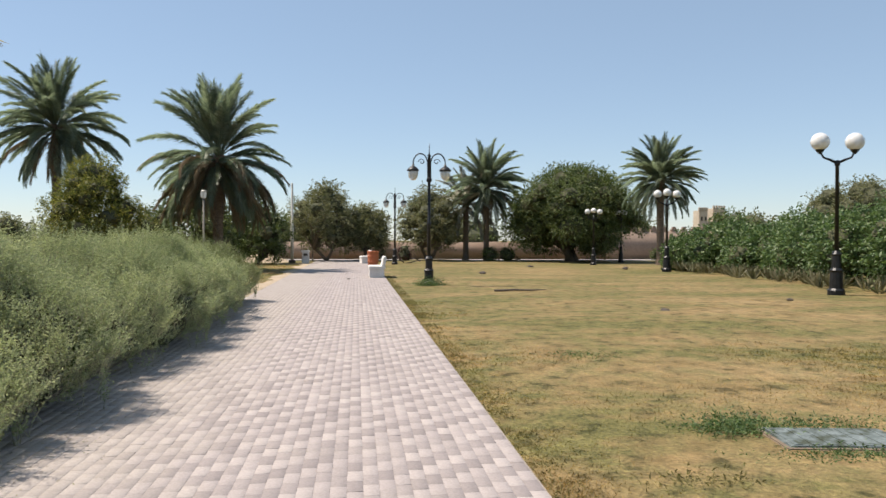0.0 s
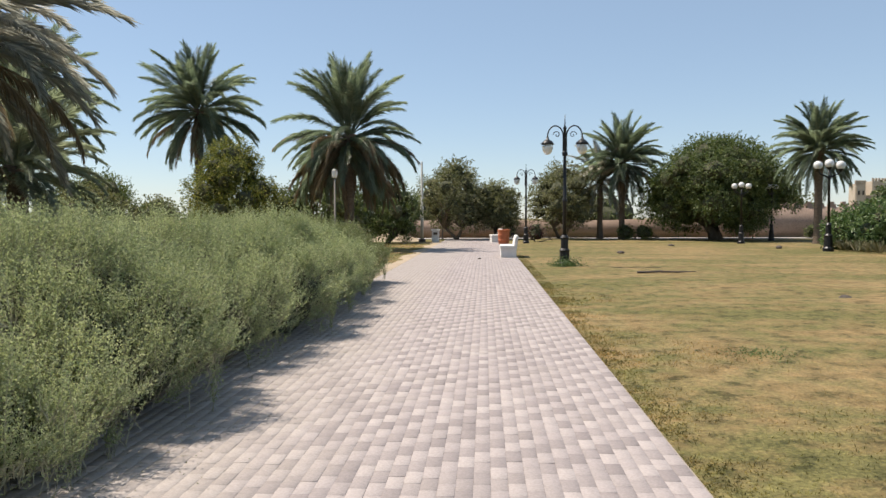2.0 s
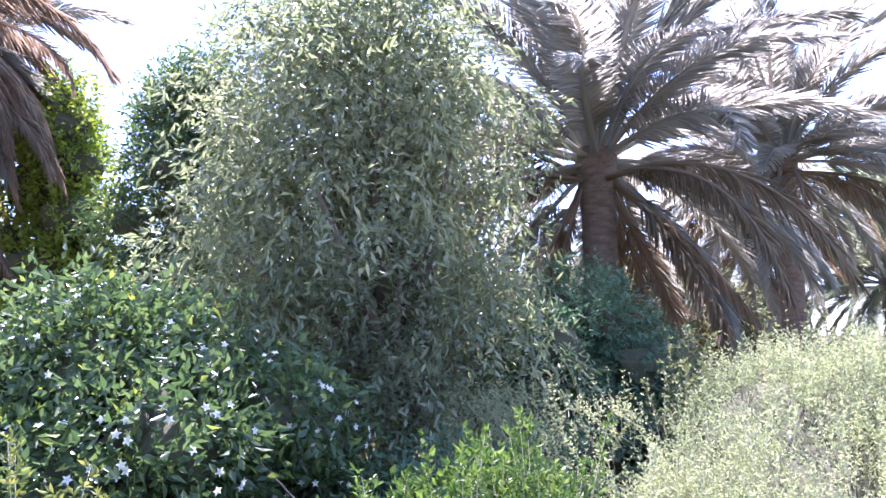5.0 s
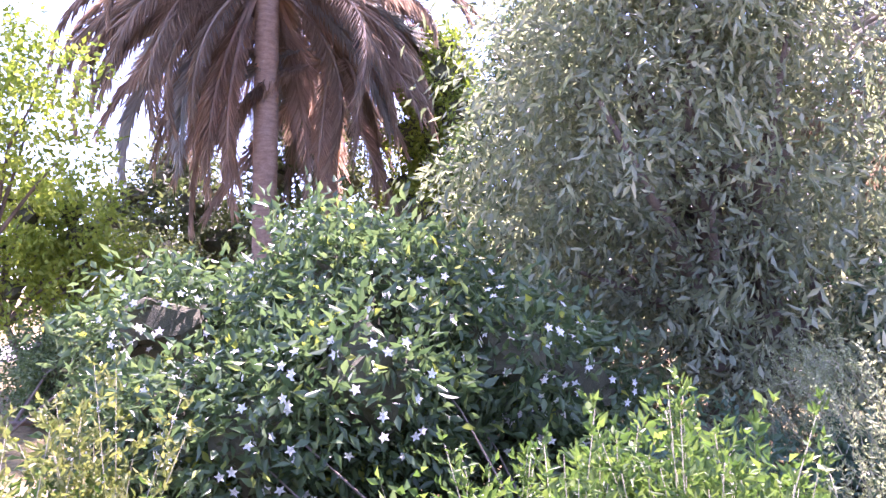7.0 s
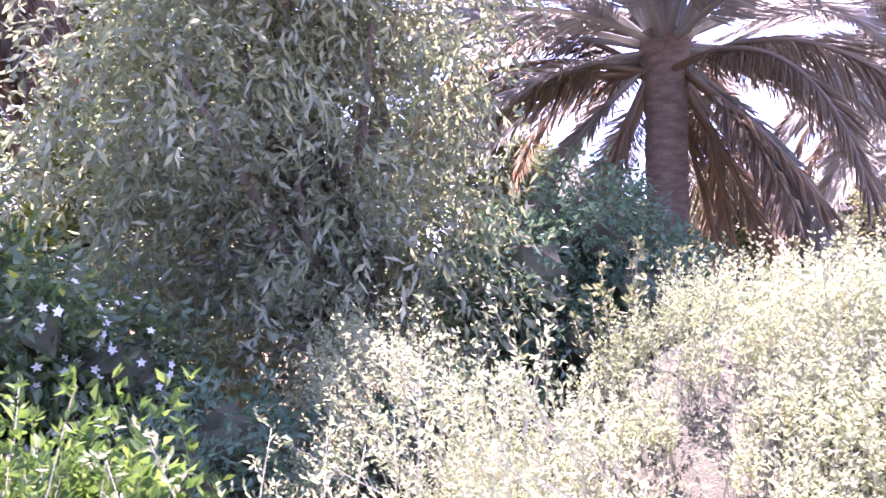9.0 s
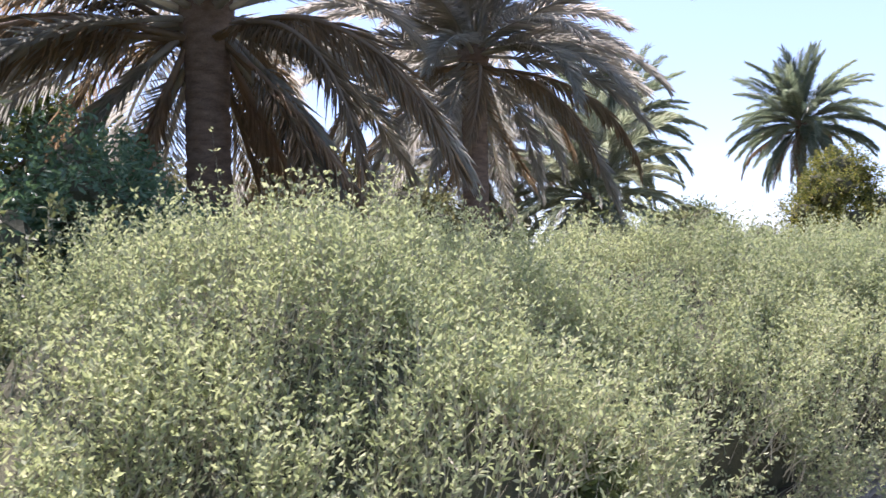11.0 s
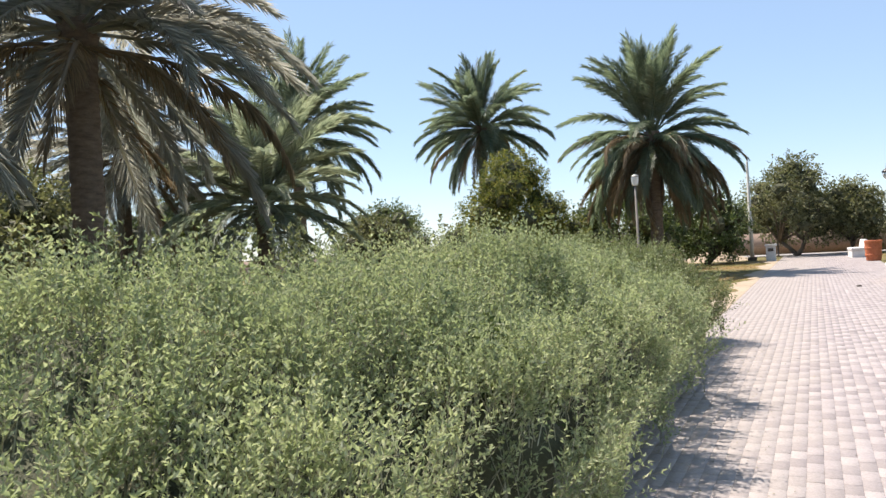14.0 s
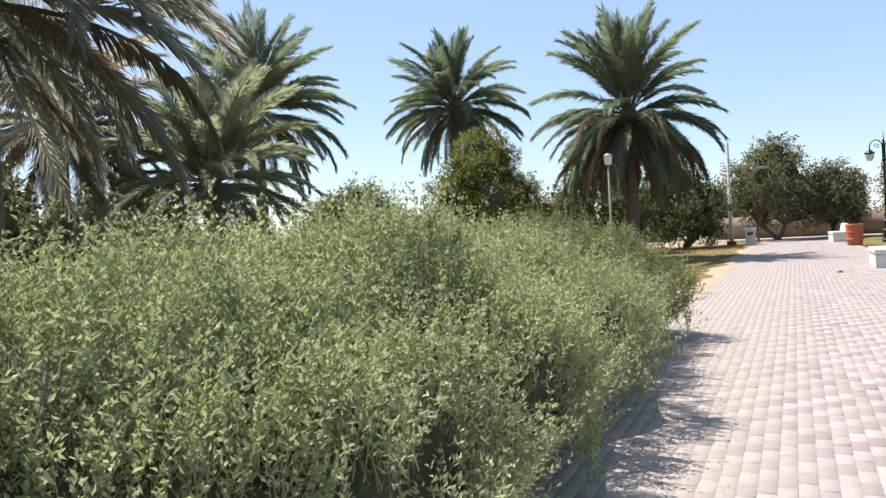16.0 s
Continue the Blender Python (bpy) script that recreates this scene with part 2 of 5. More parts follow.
def lawn_mat(name, blades=False):
    """Dry winter lawn: straw, with green patches and bare scuffs, drawn in the world's own metres."""
    m, t, b = mat(name, 0.85, 0, 0.2)
    big = noise_tex(t, 0.28, 4, 0.6, stretch=(0.6, 1.4, 1))
    mid = noise_tex(t, 1.3, 5, 0.7, stretch=(1.0, 1.0, 1))
    fine = noise_tex(t, 26, 4, 0.7)
    straw = ramp(t, mid, [(0.3, (0.16, 0.115, 0.05)), (0.43, (0.27, 0.19, 0.092)), (0.58, (0.35, 0.248, 0.132)), (0.72, (0.42, 0.305, 0.18))])
    green = ramp(t, fine, [(0.3, (0.085, 0.092, 0.03)), (0.7, (0.175, 0.17, 0.06))])
    where = ramp(t, mixc(t, 0.5, big, mid), [(0.44, (0, 0, 0)), (0.55, (0.85, 0.85, 0.85))])
    col = mixc(t, where, straw, green)
    g = ramp(t, fine, [(0.3, (0.62, 0.62, 0.6)), (0.7, (1.2, 1.2, 1.15))])
    col = mixc(t, 1.0, col, g, "MULTIPLY")
    tuft = ramp(t, noise_tex(t, 3.4, 7, 0.75, stretch=(1.0, 0.8, 1)), [(0.37, (0.33, 0.36, 0.29)), (0.46, (0.82, 0.83, 0.78)), (0.64, (1.2, 1.17, 1.12))])
    col = mixc(t, 1.0, col, tuft, "MULTIPLY")
    if blades:
        geo = t.nodes.new("ShaderNodeNewGeometry")
        own = ramp(t, geo.outputs["Random Per Island"], [(0.0, (1.0, 1.0, 0.95)), (1.0, (1.9, 1.8, 1.65))])
        col = mixc(t, 1.0, col, own, "MULTIPLY")
    t.links.new(col, b.inputs["Base Color"])
    if blades:
        tr = t.nodes.new("ShaderNodeBsdfTranslucent")
        t.links.new(mixc(t, 1.0, col, (1.3, 1.3, 1.1), "MULTIPLY"), tr.inputs["Color"])
        mx = t.nodes.new("ShaderNodeMixShader")
        mx.inputs[0].default_value = 0.5
        t.links.new(b.outputs["BSDF"], mx.inputs[1])
        t.links.new(tr.outputs["BSDF"], mx.inputs[2])
        t.links.new(mx.outputs["Shader"], t.nodes["Material Output"].inputs["Surface"])
    if not blades:
        bump(t, b, fine, 0.9, 0.03)
    return m


M_LAWN = lawn_mat("lawn")
M_BLADE = lawn_mat("grass_blades", True)


def paver_mat(name, stops):
    """Pinkish grey concrete pavers, with dust that thickens towards the hedge."""
    m, t, b = mat(name, 0.82, 0, 0.35)
    info = t.nodes.new("ShaderNodeObjectInfo")
    geo = t.nodes.new("ShaderNodeNewGeometry")
    add = node(t, "ShaderNodeMath")
    add.operation = "ADD"
    t.links.new(info.outputs["Random"], add.inputs[0])
    t.links.new(geo.outputs["Random Per Island"], add.inputs[1])
    fr = node(t, "ShaderNodeMath")
    fr.operation = "FRACT"
    t.links.new(add.outputs[0], fr.inputs[0])
    own = ramp(t, fr.outputs[0], stops)
    sp = t.nodes.new("ShaderNodeSeparateXYZ")
    t.links.new(geo.outputs["Position"], sp.inputs[0])
    pos = node(t, "ShaderNodeTexNoise", Scale=1.4, Detail=6.0, Roughness=0.6)
    t.links.new(geo.outputs["Position"], pos.inputs["Vector"])
    fine = node(t, "ShaderNodeTexNoise", Scale=70.0, Detail=3.0)
    t.links.new(geo.outputs["Position"], fine.inputs["Vector"])
    side = node(t, "ShaderNodeMapRange")
    side.inputs["From Min"].default_value, side.inputs["From Max"].default_value = -0.9, -2.3
    side.inputs["To Min"].default_value, side.inputs["To Max"].default_value = -0.1, 0.6
    t.links.new(sp.outputs["X"], side.inputs["Value"])
    s2 = node(t, "ShaderNodeMath")
    s2.operation = "ADD"
    t.links.new(side.outputs[0], s2.inputs[0])
    t.links.new(pos.outputs["Fac"], s2.inputs[1])
    dust = ramp(t, s2.outputs[0], [(0.42, (0, 0, 0)), (0.85, (0.6, 0.6, 0.6))])
    col = mixc(t, dust, own, (0.35, 0.308, 0.27))
    g = ramp(t, fine.outputs["Fac"], [(0.3, (0.86, 0.86, 0.86)), (0.7, (1.08, 1.08, 1.08))])
    t.links.new(mixc(t, 1.0, col, g, "MULTIPLY"), b.inputs["Base Color"])
    bump(t, b, fine.outputs["Fac"], 0.35, 0.004)
    return m


M_PAVER_LIGHT = paver_mat("light_paver", [(0.0, (0.335, 0.292, 0.28)), (0.5, (0.36, 0.315, 0.30)), (1.0, (0.40, 0.352, 0.332))])
M_PAVER_DARK = paver_mat("dark_paver", [(0.0, (0.245, 0.212, 0.204)), (0.6, (0.285, 0.248, 0.238)), (1.0, (0.325, 0.284, 0.27))])
M_JOINT = surface("joint_sand", [(0.3, (0.26, 0.22, 0.18)), (0.7, (0.36, 0.31, 0.26))], 2, 0.95, fine=80)


# ---- mesh helpers ----
def mesh_of(name, verts, faces, material, smooth=False):
    """One mesh from arrays; faces is an (n, 3) or (n, 4) array, or a list of both."""
    me = bpy.data.meshes.new(name)
    v = np.asarray(verts, dtype=np.float32)
    groups = [np.asarray(f, dtype=np.int32) for f in (faces if isinstance(faces, list) else [faces]) if len(f)]
    total = sum(f.shape[0] for f in groups)
    loops = np.concatenate([f.ravel() for f in groups])
    sizes = np.concatenate([np.full(f.shape[0], f.shape[1], dtype=np.int32) for f in groups])
    starts = np.concatenate([[0], np.cumsum(sizes)[:-1]]).astype(np.int32)
    me.vertices.add(len(v))
    me.vertices.foreach_set("co", v.ravel())
    me.loops.add(len(loops))
    me.loops.foreach_set("vertex_index", loops)
    me.polygons.add(total)
    me.polygons.foreach_set("loop_start", starts)
    if smooth:
        me.polygons.foreach_set("use_smooth", np.ones(total, dtype=bool))
    me.update(calc_edges=True)
    me.validate()
    me.materials.append(material)
    return me


def part_mesh(name, me, parent=None, label="", kind=""):
    ob = new(name, me)
    ob.parent = parent
    return tagged(ob, label=label, kind=kind)


def part(name, bm, material, parent=None, label="", smooth=False, bevel=0.0):
    if bevel:
        bmesh.ops.bevel(bm, geom=bm.edges[:], offset=bevel, segments=2, affect="EDGES", clamp_overlap=True)
    me = bpy.data.meshes.new(name)
    bm.to_mesh(me)
    bm.free()
    if smooth:
        me.polygons.foreach_set("use_smooth", np.ones(len(me.polygons), dtype=bool))
    me.materials.append(material)
    return part_mesh(name, me, parent, label)


def thing(name, label, category, at=(0, 0, 0), turn=0.0, group=""):
    ob = new(name)
    ob.empty_display_size = 0.2
    ob.matrix_world = pose(*at, 0, 0, turn)
    return tagged(ob, label, category, group)


def box_bm(x0, x1, y0, y1, z0, z1, bm=None):
    bm = bm or bmesh.new()
    bmesh.ops.create_cube(bm, size=1, matrix=Matrix.Translation(((x0 + x1) / 2, (y0 + y1) / 2, (z0 + z1) / 2)) @ Matrix.Diagonal((x1 - x0, y1 - y0, z1 - z0, 1)))
    return bm


def lathe_bm(profile, sides=20, bm=None, at=(0, 0, 0)):
    """A turned body from (radius, height) pairs."""
    bm = bm or bmesh.new()
    rings = []
    for r, z in profile:
        rings.append([bm.verts.new((at[0] + r * math.cos(2 * math.pi * k / sides), at[1] + r * math.sin(2 * math.pi * k / sides), at[2] + z)) for k in range(sides)])
    for a, b in zip(rings, rings[1:]):
        for k in range(sides):
            bm.faces.new((a[k], a[(k + 1) % sides], b[(k + 1) % sides], b[k]))
    bm.faces.new(rings[0][::-1])
    bm.faces.new(rings[-1])
    return bm


def tube_bm(points, radii, sides=8, bm=None):
    """A tapered tube along points."""
    bm = bm or bmesh.new()
    pts = [Vector(p) for p in points]
    if not hasattr(radii, "__len__"):
        radii = [radii] * len(pts)
    rings = []
    for i, p in enumerate(pts):
        d = (pts[min(i + 1, len(pts) - 1)] - pts[max(i - 1, 0)]).normalized()
        u = d.cross(Vector((0.13, 0.97, 0.21))).normalized()
        w = d.cross(u)
        rings.append([bm.verts.new(p + radii[i] * (math.cos(2 * math.pi * k / sides) * u + math.sin(2 * math.pi * k / sides) * w)) for k in range(sides)])
    for a, b in zip(rings, rings[1:]):
        for k in range(sides):
            bm.faces.new((a[k], b[k], b[(k + 1) % sides], a[(k + 1) % sides]))
    bm.faces.new(rings[0])
    bm.faces.new(rings[-1][::-1])
    return bm


def unit(v):
    return v / np.maximum(np.linalg.norm(v, axis=-1, keepdims=True), 1e-9)


def leaf_arrays(base, way, length, width, lift=0.25, up=None):
    """Folded pointed leaves: base points, directions, lengths and widths to vertices and two triangles a leaf."""
    n = len(base)
    way = unit(way)
    side = unit(np.cross(way, rng.normal(size=(n, 3)) if up is None else up))
    nor = np.cross(side, way)
    length, width = np.broadcast_to(length, n)[:, None], np.broadcast_to(width, n)[:, None]
    mid = base + way * length * 0.45
    v = np.stack([base, mid + side * width / 2 + nor * width * lift, base + way * length - nor * length * 0.12, mid - side * width / 2 + nor * width * lift], axis=1)
    i = np.arange(n)[:, None] * 4
    f = np.concatenate([i + [0, 1, 2], i + [0, 2, 3]])
    return v.reshape(-1, 3), f


def join(chunks):
    vs, fs, off = [], [], 0
    for v, f in chunks:
        vs.append(v)
        fs.append(f + off)
        off += len(v)
    return np.concatenate(vs), np.concatenate(fs)


def lumps(p, scale, seed=0.0):
    """Smooth pseudo-noise of points, about -1 to 1."""
    q = p * scale + seed
    return (np.sin(q[:, 0] * 1.7 + 1.3 * np.sin(q[:, 1] * 1.1 + seed)) + np.sin(q[:, 1] * 1.9 + 1.2 * np.sin(q[:, 2] * 1.3)) + np.sin(q[:, 2] * 2.1 + 1.4 * np.sin(q[:, 0] * 0.9))) / 3


# ---- large structure ----
def ground_sheet():
    """One sheet to the horizon, fine near the path, gently uneven on the lawns."""
    xs = np.unique(np.concatenate([np.linspace(-900, -60, 15), np.linspace(-60, 60, 121), np.linspace(60, 900, 15), [-2.9, 1.12]]))
    ys = np.unique(np.concatenate([np.linspace(-900, -40, 14), np.linspace(-40, 80, 121), np.linspace(80, 1400, 18)]))
    gx, gy = np.meshgrid(xs, ys, indexing="ij")
    p = np.stack([gx.ravel(), gy.ravel(), np.zeros(gx.size)], axis=1)
    off = np.clip(np.minimum(np.abs(p[:, 0] - 1.12), np.abs(p[:, 0] + 2.9)), 0, 2) / 2
    inside = (p[:, 0] >= -2.91) & (p[:, 0] <= 1.13)
    p[:, 2] = np.where(inside, -0.02, -0.012 + 0.05 * off * lumps(p, 0.25))
    n, m = len(xs), len(ys)
    i = (np.arange(n - 1)[:, None] * m + np.arange(m - 1)[None, :]).ravel()
    f = np.stack([i, i + m, i + m + 1, i + 1], axis=1)
    g = part_mesh("ground", mesh_of("ground", p, f, M_LAWN, True))
    return tagged(g, "dry straw-coloured lawn with scattered green patches", "lawn", kind="structure")


ground_sheet()

X0, X1, PW, PL = -2.9, 1.1, 0.1, 0.2
bed = part("paving_bed", box_bm(X0 - 0.02, X1 + 0.01, -8, 57.5, -0.06, 0.002), M_JOINT)
tagged(bed, "sandy bed and joints under the paving", "paving", kind="structure")
soil = part("soil_bed", box_bm(-7.0, X0 - 0.03, -6, 20.6, -0.06, 0.03), M_SOIL, bevel=0.02)
tagged(soil, "dark brown bare soil bed under the hedge", "soil", kind="structure")
crossing = part("cross_path", box_bm(-40, 60, 57.55, 60.2, -0.05, 0.02), M_PALE_PAVE)
tagged(crossing, "pale paved cross path in front of the wall", "pavement", kind="structure")
far_road = part("side_path", box_bm(-40, -17.5, -9.5, -6.5, -0.05, 0.045), M_PALE_PAVE)
tagged(far_road, "pale paved side path across the lawn", "pavement", kind="structure")


def verge():
    """A strip of pale sand between the path and the far lawn, with a wandering edge."""
    ys = np.linspace(20.9, 49.5, 60)
    out = -3.45 + 0.16 * np.sin(ys * 1.1) + 0.1 * np.sin(ys * 2.9 + 1) + 0.05 * np.sin(ys * 6.3)
    v, q = [], []
    for i, (y, x) in enumerate(zip(ys, out)):
        v += [(X0 - 0.02, y, 0.004), (x + 0.25, y, 0.016), (x, y, -0.03)]
        if i:
            k = 3 * i
            q += [(k - 3, k - 2, k + 1, k), (k - 2, k - 1, k + 2, k + 1)]
    s = part_mesh("sand_verge", mesh_of("sand_verge", v, np.array(q), M_SAND, True))
    tagged(s, "pale sandy verge along the path edge", "sand", kind="structure")


verge()


def mud_wall(name, x0, x1, y, height, merlon=0.0):
    """A plastered earth wall with a coping, and stepped merlons where it has them."""
    t = thing(name, "pinkish tan mud-plastered boundary wall" + (" with stepped merlons" if merlon else ""), "wall")
    tagged(t, kind="structure")
    n = int((x1 - x0) / 0.5)
    x = np.linspace(x0, x1, n)
    wob = 0.03 * np.sin(x * 1.3) + 0.02 * np.sin(x * 3.1)
    v, q = [], []
    for i in range(n):
        v += [(x[i], y - 0.02 + wob[i] * 0.4, -0.1), (x[i], y + 0.02 + wob[i] * 0.3, height + wob[i]), (x[i], y + 0.36, height + wob[i]), (x[i], y + 0.4, -0.1)]
        if i:
            a, b = 4 * i - 4, 4 * i
            q += [(a + k, b + k, b + (k + 1) % 4, a + (k + 1) % 4) for k in range(4)]
    part_mesh("wall_body", mesh_of("wall_body", v, np.array(q), M_MUD), t)
    if merlon:
        bm = bmesh.new()
        box_bm(-0.28, 0.28, 0.02, 0.34, -0.06, merlon * 0.55, bm)
        box_bm(-0.15, 0.15, 0.025, 0.335, merlon * 0.5, merlon, bm)
        first = part("merlon", bm, M_MUD, t, bevel=0.03)
        first.location = (x0 + 0.5, y, height)
        k = x0 + 1.35
        while k < x1 - 0.4:
            o = new("merlon", first.data)
            o.parent, o.location = t, (k, y, height)
            k += 0.85
    return t


mud_wall("wall_north", -70, 20, 61.0, 1.35)
mud_wall("wall_north_high", 20.0, 80, 60.6, 2.25, 0.4)


def fort(x, y):
    t = thing("fort_tower", "distant square mud-brick fort towers with worn merlons", "tower", (x, y, 0), 12)
    for dx, w, h in ((0, 3.6, 9.0), (-4.0, 2.6, 8.5)):
        bm = bmesh.new()
        b = box_bm(dx - w / 2, dx + w / 2, -w / 2, w / 2, -0.2, h)
        for v in b.verts:
            if v.co.z > 1:
                v.co.x, v.co.y = dx + (v.co.x - dx) * 0.9, v.co.y * 0.9
        tower = part("tower_body", b, M_FORT, t, bevel=0.15)
        for k in range(5):
            part("merlon", box_bm(dx + (k - 2) * w * 0.2 - 0.25, dx + (k - 2) * w * 0.2 + 0.25, -w * 0.45, -w * 0.45 + 0.35, h - 0.05, h + 0.7), M_FORT, t, bevel=0.08)
        for k in (-1, 1):
            part("window", box_bm(dx + k * w * 0.2 - 0.2, dx + k * w * 0.2 + 0.2, -w * 0.5, -w * 0.44, h * 0.72, h * 0.72 + 0.9), M_STONE, t)


fort(83, 171)


# ---- palms ----
def frond_mesh(name, length, elev, droop, pairs, material, leaf=0.5, seed=0, curl=0.0, hang=0.35, blade=0.027):
    """A pinnate frond along +Y from the origin: a tapered stalk that bends with its weight, and two ranks of folded leaflets."""
    r = np.random.default_rng(seed)
    steps = 22
    ang = radians(elev) - radians(droop) * (np.linspace(0, 1, steps) ** 1.5)
    ds = length / (steps - 1)
    y = np.concatenate([[0], np.cumsum(np.cos(ang[:-1]) * ds)])
    z = np.concatenate([[0], np.cumsum(np.sin(ang[:-1]) * ds)])
    x = curl * np.linspace(0, 1, steps) ** 2
    spine = np.stack([x, y, z], axis=1)
    tang = unit(np.gradient(spine, axis=0))
    side = np.tile([1.0, 0, 0], (steps, 1))
    nor = np.cross(side, tang)
    rad = np.linspace(0.035, 0.006, steps)[:, None] * length / 3
    v = [spine + side * rad * 1.3, spine + nor * rad, spine - side * rad * 1.3, spine - nor * rad]
    v = np.stack(v, axis=1).reshape(-1, 3)
    q = np.array([(4 * i + k, 4 * i + (k + 1) % 4, 4 * i + 4 + (k + 1) % 4, 4 * i + 4 + k) for i in range(steps - 1) for k in range(4)])
    tri = np.concatenate([q[:, [0, 1, 2]], q[:, [0, 2, 3]]])
    s = np.linspace(0.16, 0.995, pairs)
    chunks = [(v, tri)]
    for sg in (-1, 1):
        ss = np.clip(s + r.normal(0, 0.004, pairs), 0, 1)
        base = np.stack([np.interp(ss, np.linspace(0, 1, steps), spine[:, k]) for k in range(3)], axis=1)
        tt = np.stack([np.interp(ss, np.linspace(0, 1, steps), tang[:, k]) for k in range(3)], axis=1)
        nn = np.stack([np.interp(ss, np.linspace(0, 1, steps), nor[:, k]) for k in range(3)], axis=1)
        spread = radians(56) - radians(36) * ss
        way = np.cos(spread)[:, None] * tt + np.sin(spread)[:, None] * np.array([[sg, 0, 0]]) + nn * r.uniform(0.05, 0.5, pairs)[:, None]
        way[:, 2] -= hang * r.uniform(0.3, 1.3, pairs)
        ln = leaf * (0.55 + 0.75 * np.sin(np.pi * np.clip(ss, 0.02, 0.9))) * r.uniform(0.8, 1.15, pairs)
        chunks.append(leaf_arrays(base, way, ln, blade * leaf / 0.45, 0.35, nn))
    v, f = join(chunks)
    me = mesh_of(name, v, f, material)
    return me


FRONDS = {}
for _k, _mt, _bl in (("green", M_FROND, 0.017), ("grey", M_FROND_GREY, 0.0145), ("pale", M_FROND_PALE, 0.016)):
    for _n, (_el, _dr) in {"up": (80, 22), "rise": (62, 40), "arch": (40, 56), "flat": (16, 50), "low": (-8, 50), "hang": (-38, 40)}.items():
        FRONDS[_k, _n] = [frond_mesh("frond", 3.2, _el, _dr + 8 * j, 150, _mt, 0.43 if _k == "grey" else 0.42, 17 * j + len(_n), curl=0.3 * (j - 1), hang=0.35 if _k == "green" else 0.24, blade=_bl) for j in range(3)]
FRONDS["dry", "skirt"] = [frond_mesh("dry_frond", 3.2, _el, _dr, 120, M_FROND_DRY, 0.36, 60 + _j, curl=0.35 * (_j % 3 - 1), hang=1.0, blade=0.012) for _j, (_el, _dr) in enumerate([(4, 96), (-18, 72), (-36, 52), (-58, 30), (-8, 84)])]
FRONDS["dead", "skirt"] = [frond_mesh("dry_frond", 3.2, _el, _dr, 90, M_FROND_DEAD, 0.4, 60 + _j, curl=0.35 * (_j % 3 - 1), hang=1.3, blade=0.018) for _j, (_el, _dr) in enumerate([(8, 92), (-14, 72), (-34, 52), (-58, 30), (-2, 78)])]


def palm(x, y, boss, scale, counts, tone="green", seed=1, trunk_r=0.24, lean=(0, 0), label="", trunk_mat=None, dry_tint=False, cut=None):
    """A date palm: a trunk with old leaf bases, and fronds set in a spiral round the boss."""
    r = np.random.default_rng(seed)
    t = thing("date_palm", label, "palm tree", (x, y, 0), group="date palms")
    rings, sides = max(14, int(boss / 0.075)), 22
    v = []
    for i in range(rings + 1):
        h = boss * i / rings
        grow = 1.0 + 0.35 * math.exp(-h / 0.35) + 0.30 * max(0, (h - boss + 0.9)) / 0.9
        for k in range(sides):
            a = 2 * math.pi * k / sides
            w = ((h / 0.17) + 8 * a / (2 * math.pi)) % 1.0
            u = ((h / 0.17) - 5 * a / (2 * math.pi)) % 1.0
            rr = trunk_r * grow * (0.92 + 0.11 * max(w, u) + 0.03 * r.normal())
            bend = (h / boss) ** 2
            v.append((rr * math.cos(a) + lean[0] * bend, rr * math.sin(a) + lean[1] * bend, h - 0.1 * (i == 0)))
    q = [(i * sides + k, i * sides + (k + 1) % sides, (i + 1) * sides + (k + 1) % sides, (i + 1) * sides + k) for i in range(rings) for k in range(sides)]
    part_mesh("trunk", mesh_of("trunk", v, np.array(q), trunk_mat or M_TRUNK), t, "rough trunk with old leaf bases")
    az = r.uniform(0, 360)
    for kind, c in counts.items():
        for k in range(c):
            az += 137.5 + r.normal(0, 9)
            if cut and kind in ("low", "hang", "skirt") and cut[0] < az % 360 < cut[1]:
                continue
            pick = FRONDS[("dry" if dry_tint else "dead") if kind == "skirt" else tone, kind]
            o = new("dry_frond" if kind == "skirt" else "frond", pick[int(r.integers(len(pick)))])
            o.parent = t
            hgt = {"up": 0.12, "rise": 0.05, "arch": -0.05, "flat": -0.15, "low": -0.25, "hang": -0.38, "skirt": -0.5}[kind]
            a = radians(az)
            s = scale * r.uniform(0.86, 1.1)
            off = trunk_r * (0.2 if kind == "up" else 0.8)
            o.matrix_local = Matrix.Translation((lean[0] - math.sin(a) * off, lean[1] + math.cos(a) * off, boss + hgt)) @ Euler((radians(r.normal(0, 13 if kind == "skirt" else 7)), radians(r.normal(0, 16 if kind == "skirt" else 9)), a)).to_matrix().to_4x4() @ Matrix.Scale(s, 4)
    return t


TALL = {"up": 14, "rise": 20, "arch": 20, "flat": 18, "low": 18, "hang": 12}
palm(-17.05, 46.9, 8.0, 1.12, {"up": 12, "rise": 14, "arch": 14, "flat": 14, "low": 16, "hang": 16, "skirt": 6}, seed=3, label="tall date palm with a full green crown behind a rounded bush")
palm(-6.8, 39.6, 5.65, 1.1, {"up": 22, "rise": 14, "arch": 4, "flat": 9, "low": 16, "hang": 22, "skirt": 56}, seed=5, label="date palm with an upright green crown and dark drooping skirt")
palm(-10.1, 11.1, 4.6, 1.27, {"up": 8, "rise": 11, "arch": 12, "flat": 11, "low": 10, "hang": 8, "skirt": 18}, "grey", 8, 0.27, cut=(215, 262), label="date palm with long arching grey-green fronds behind the hedge")
palm(-12.1, 17.9, 5.7, 1.2, {"up": 8, "rise": 11, "arch": 14, "flat": 14, "low": 9, "hang": 6, "skirt": 8}, "grey", 13, 0.26, label="date palm with a bare dark trunk and grey-green fronds")
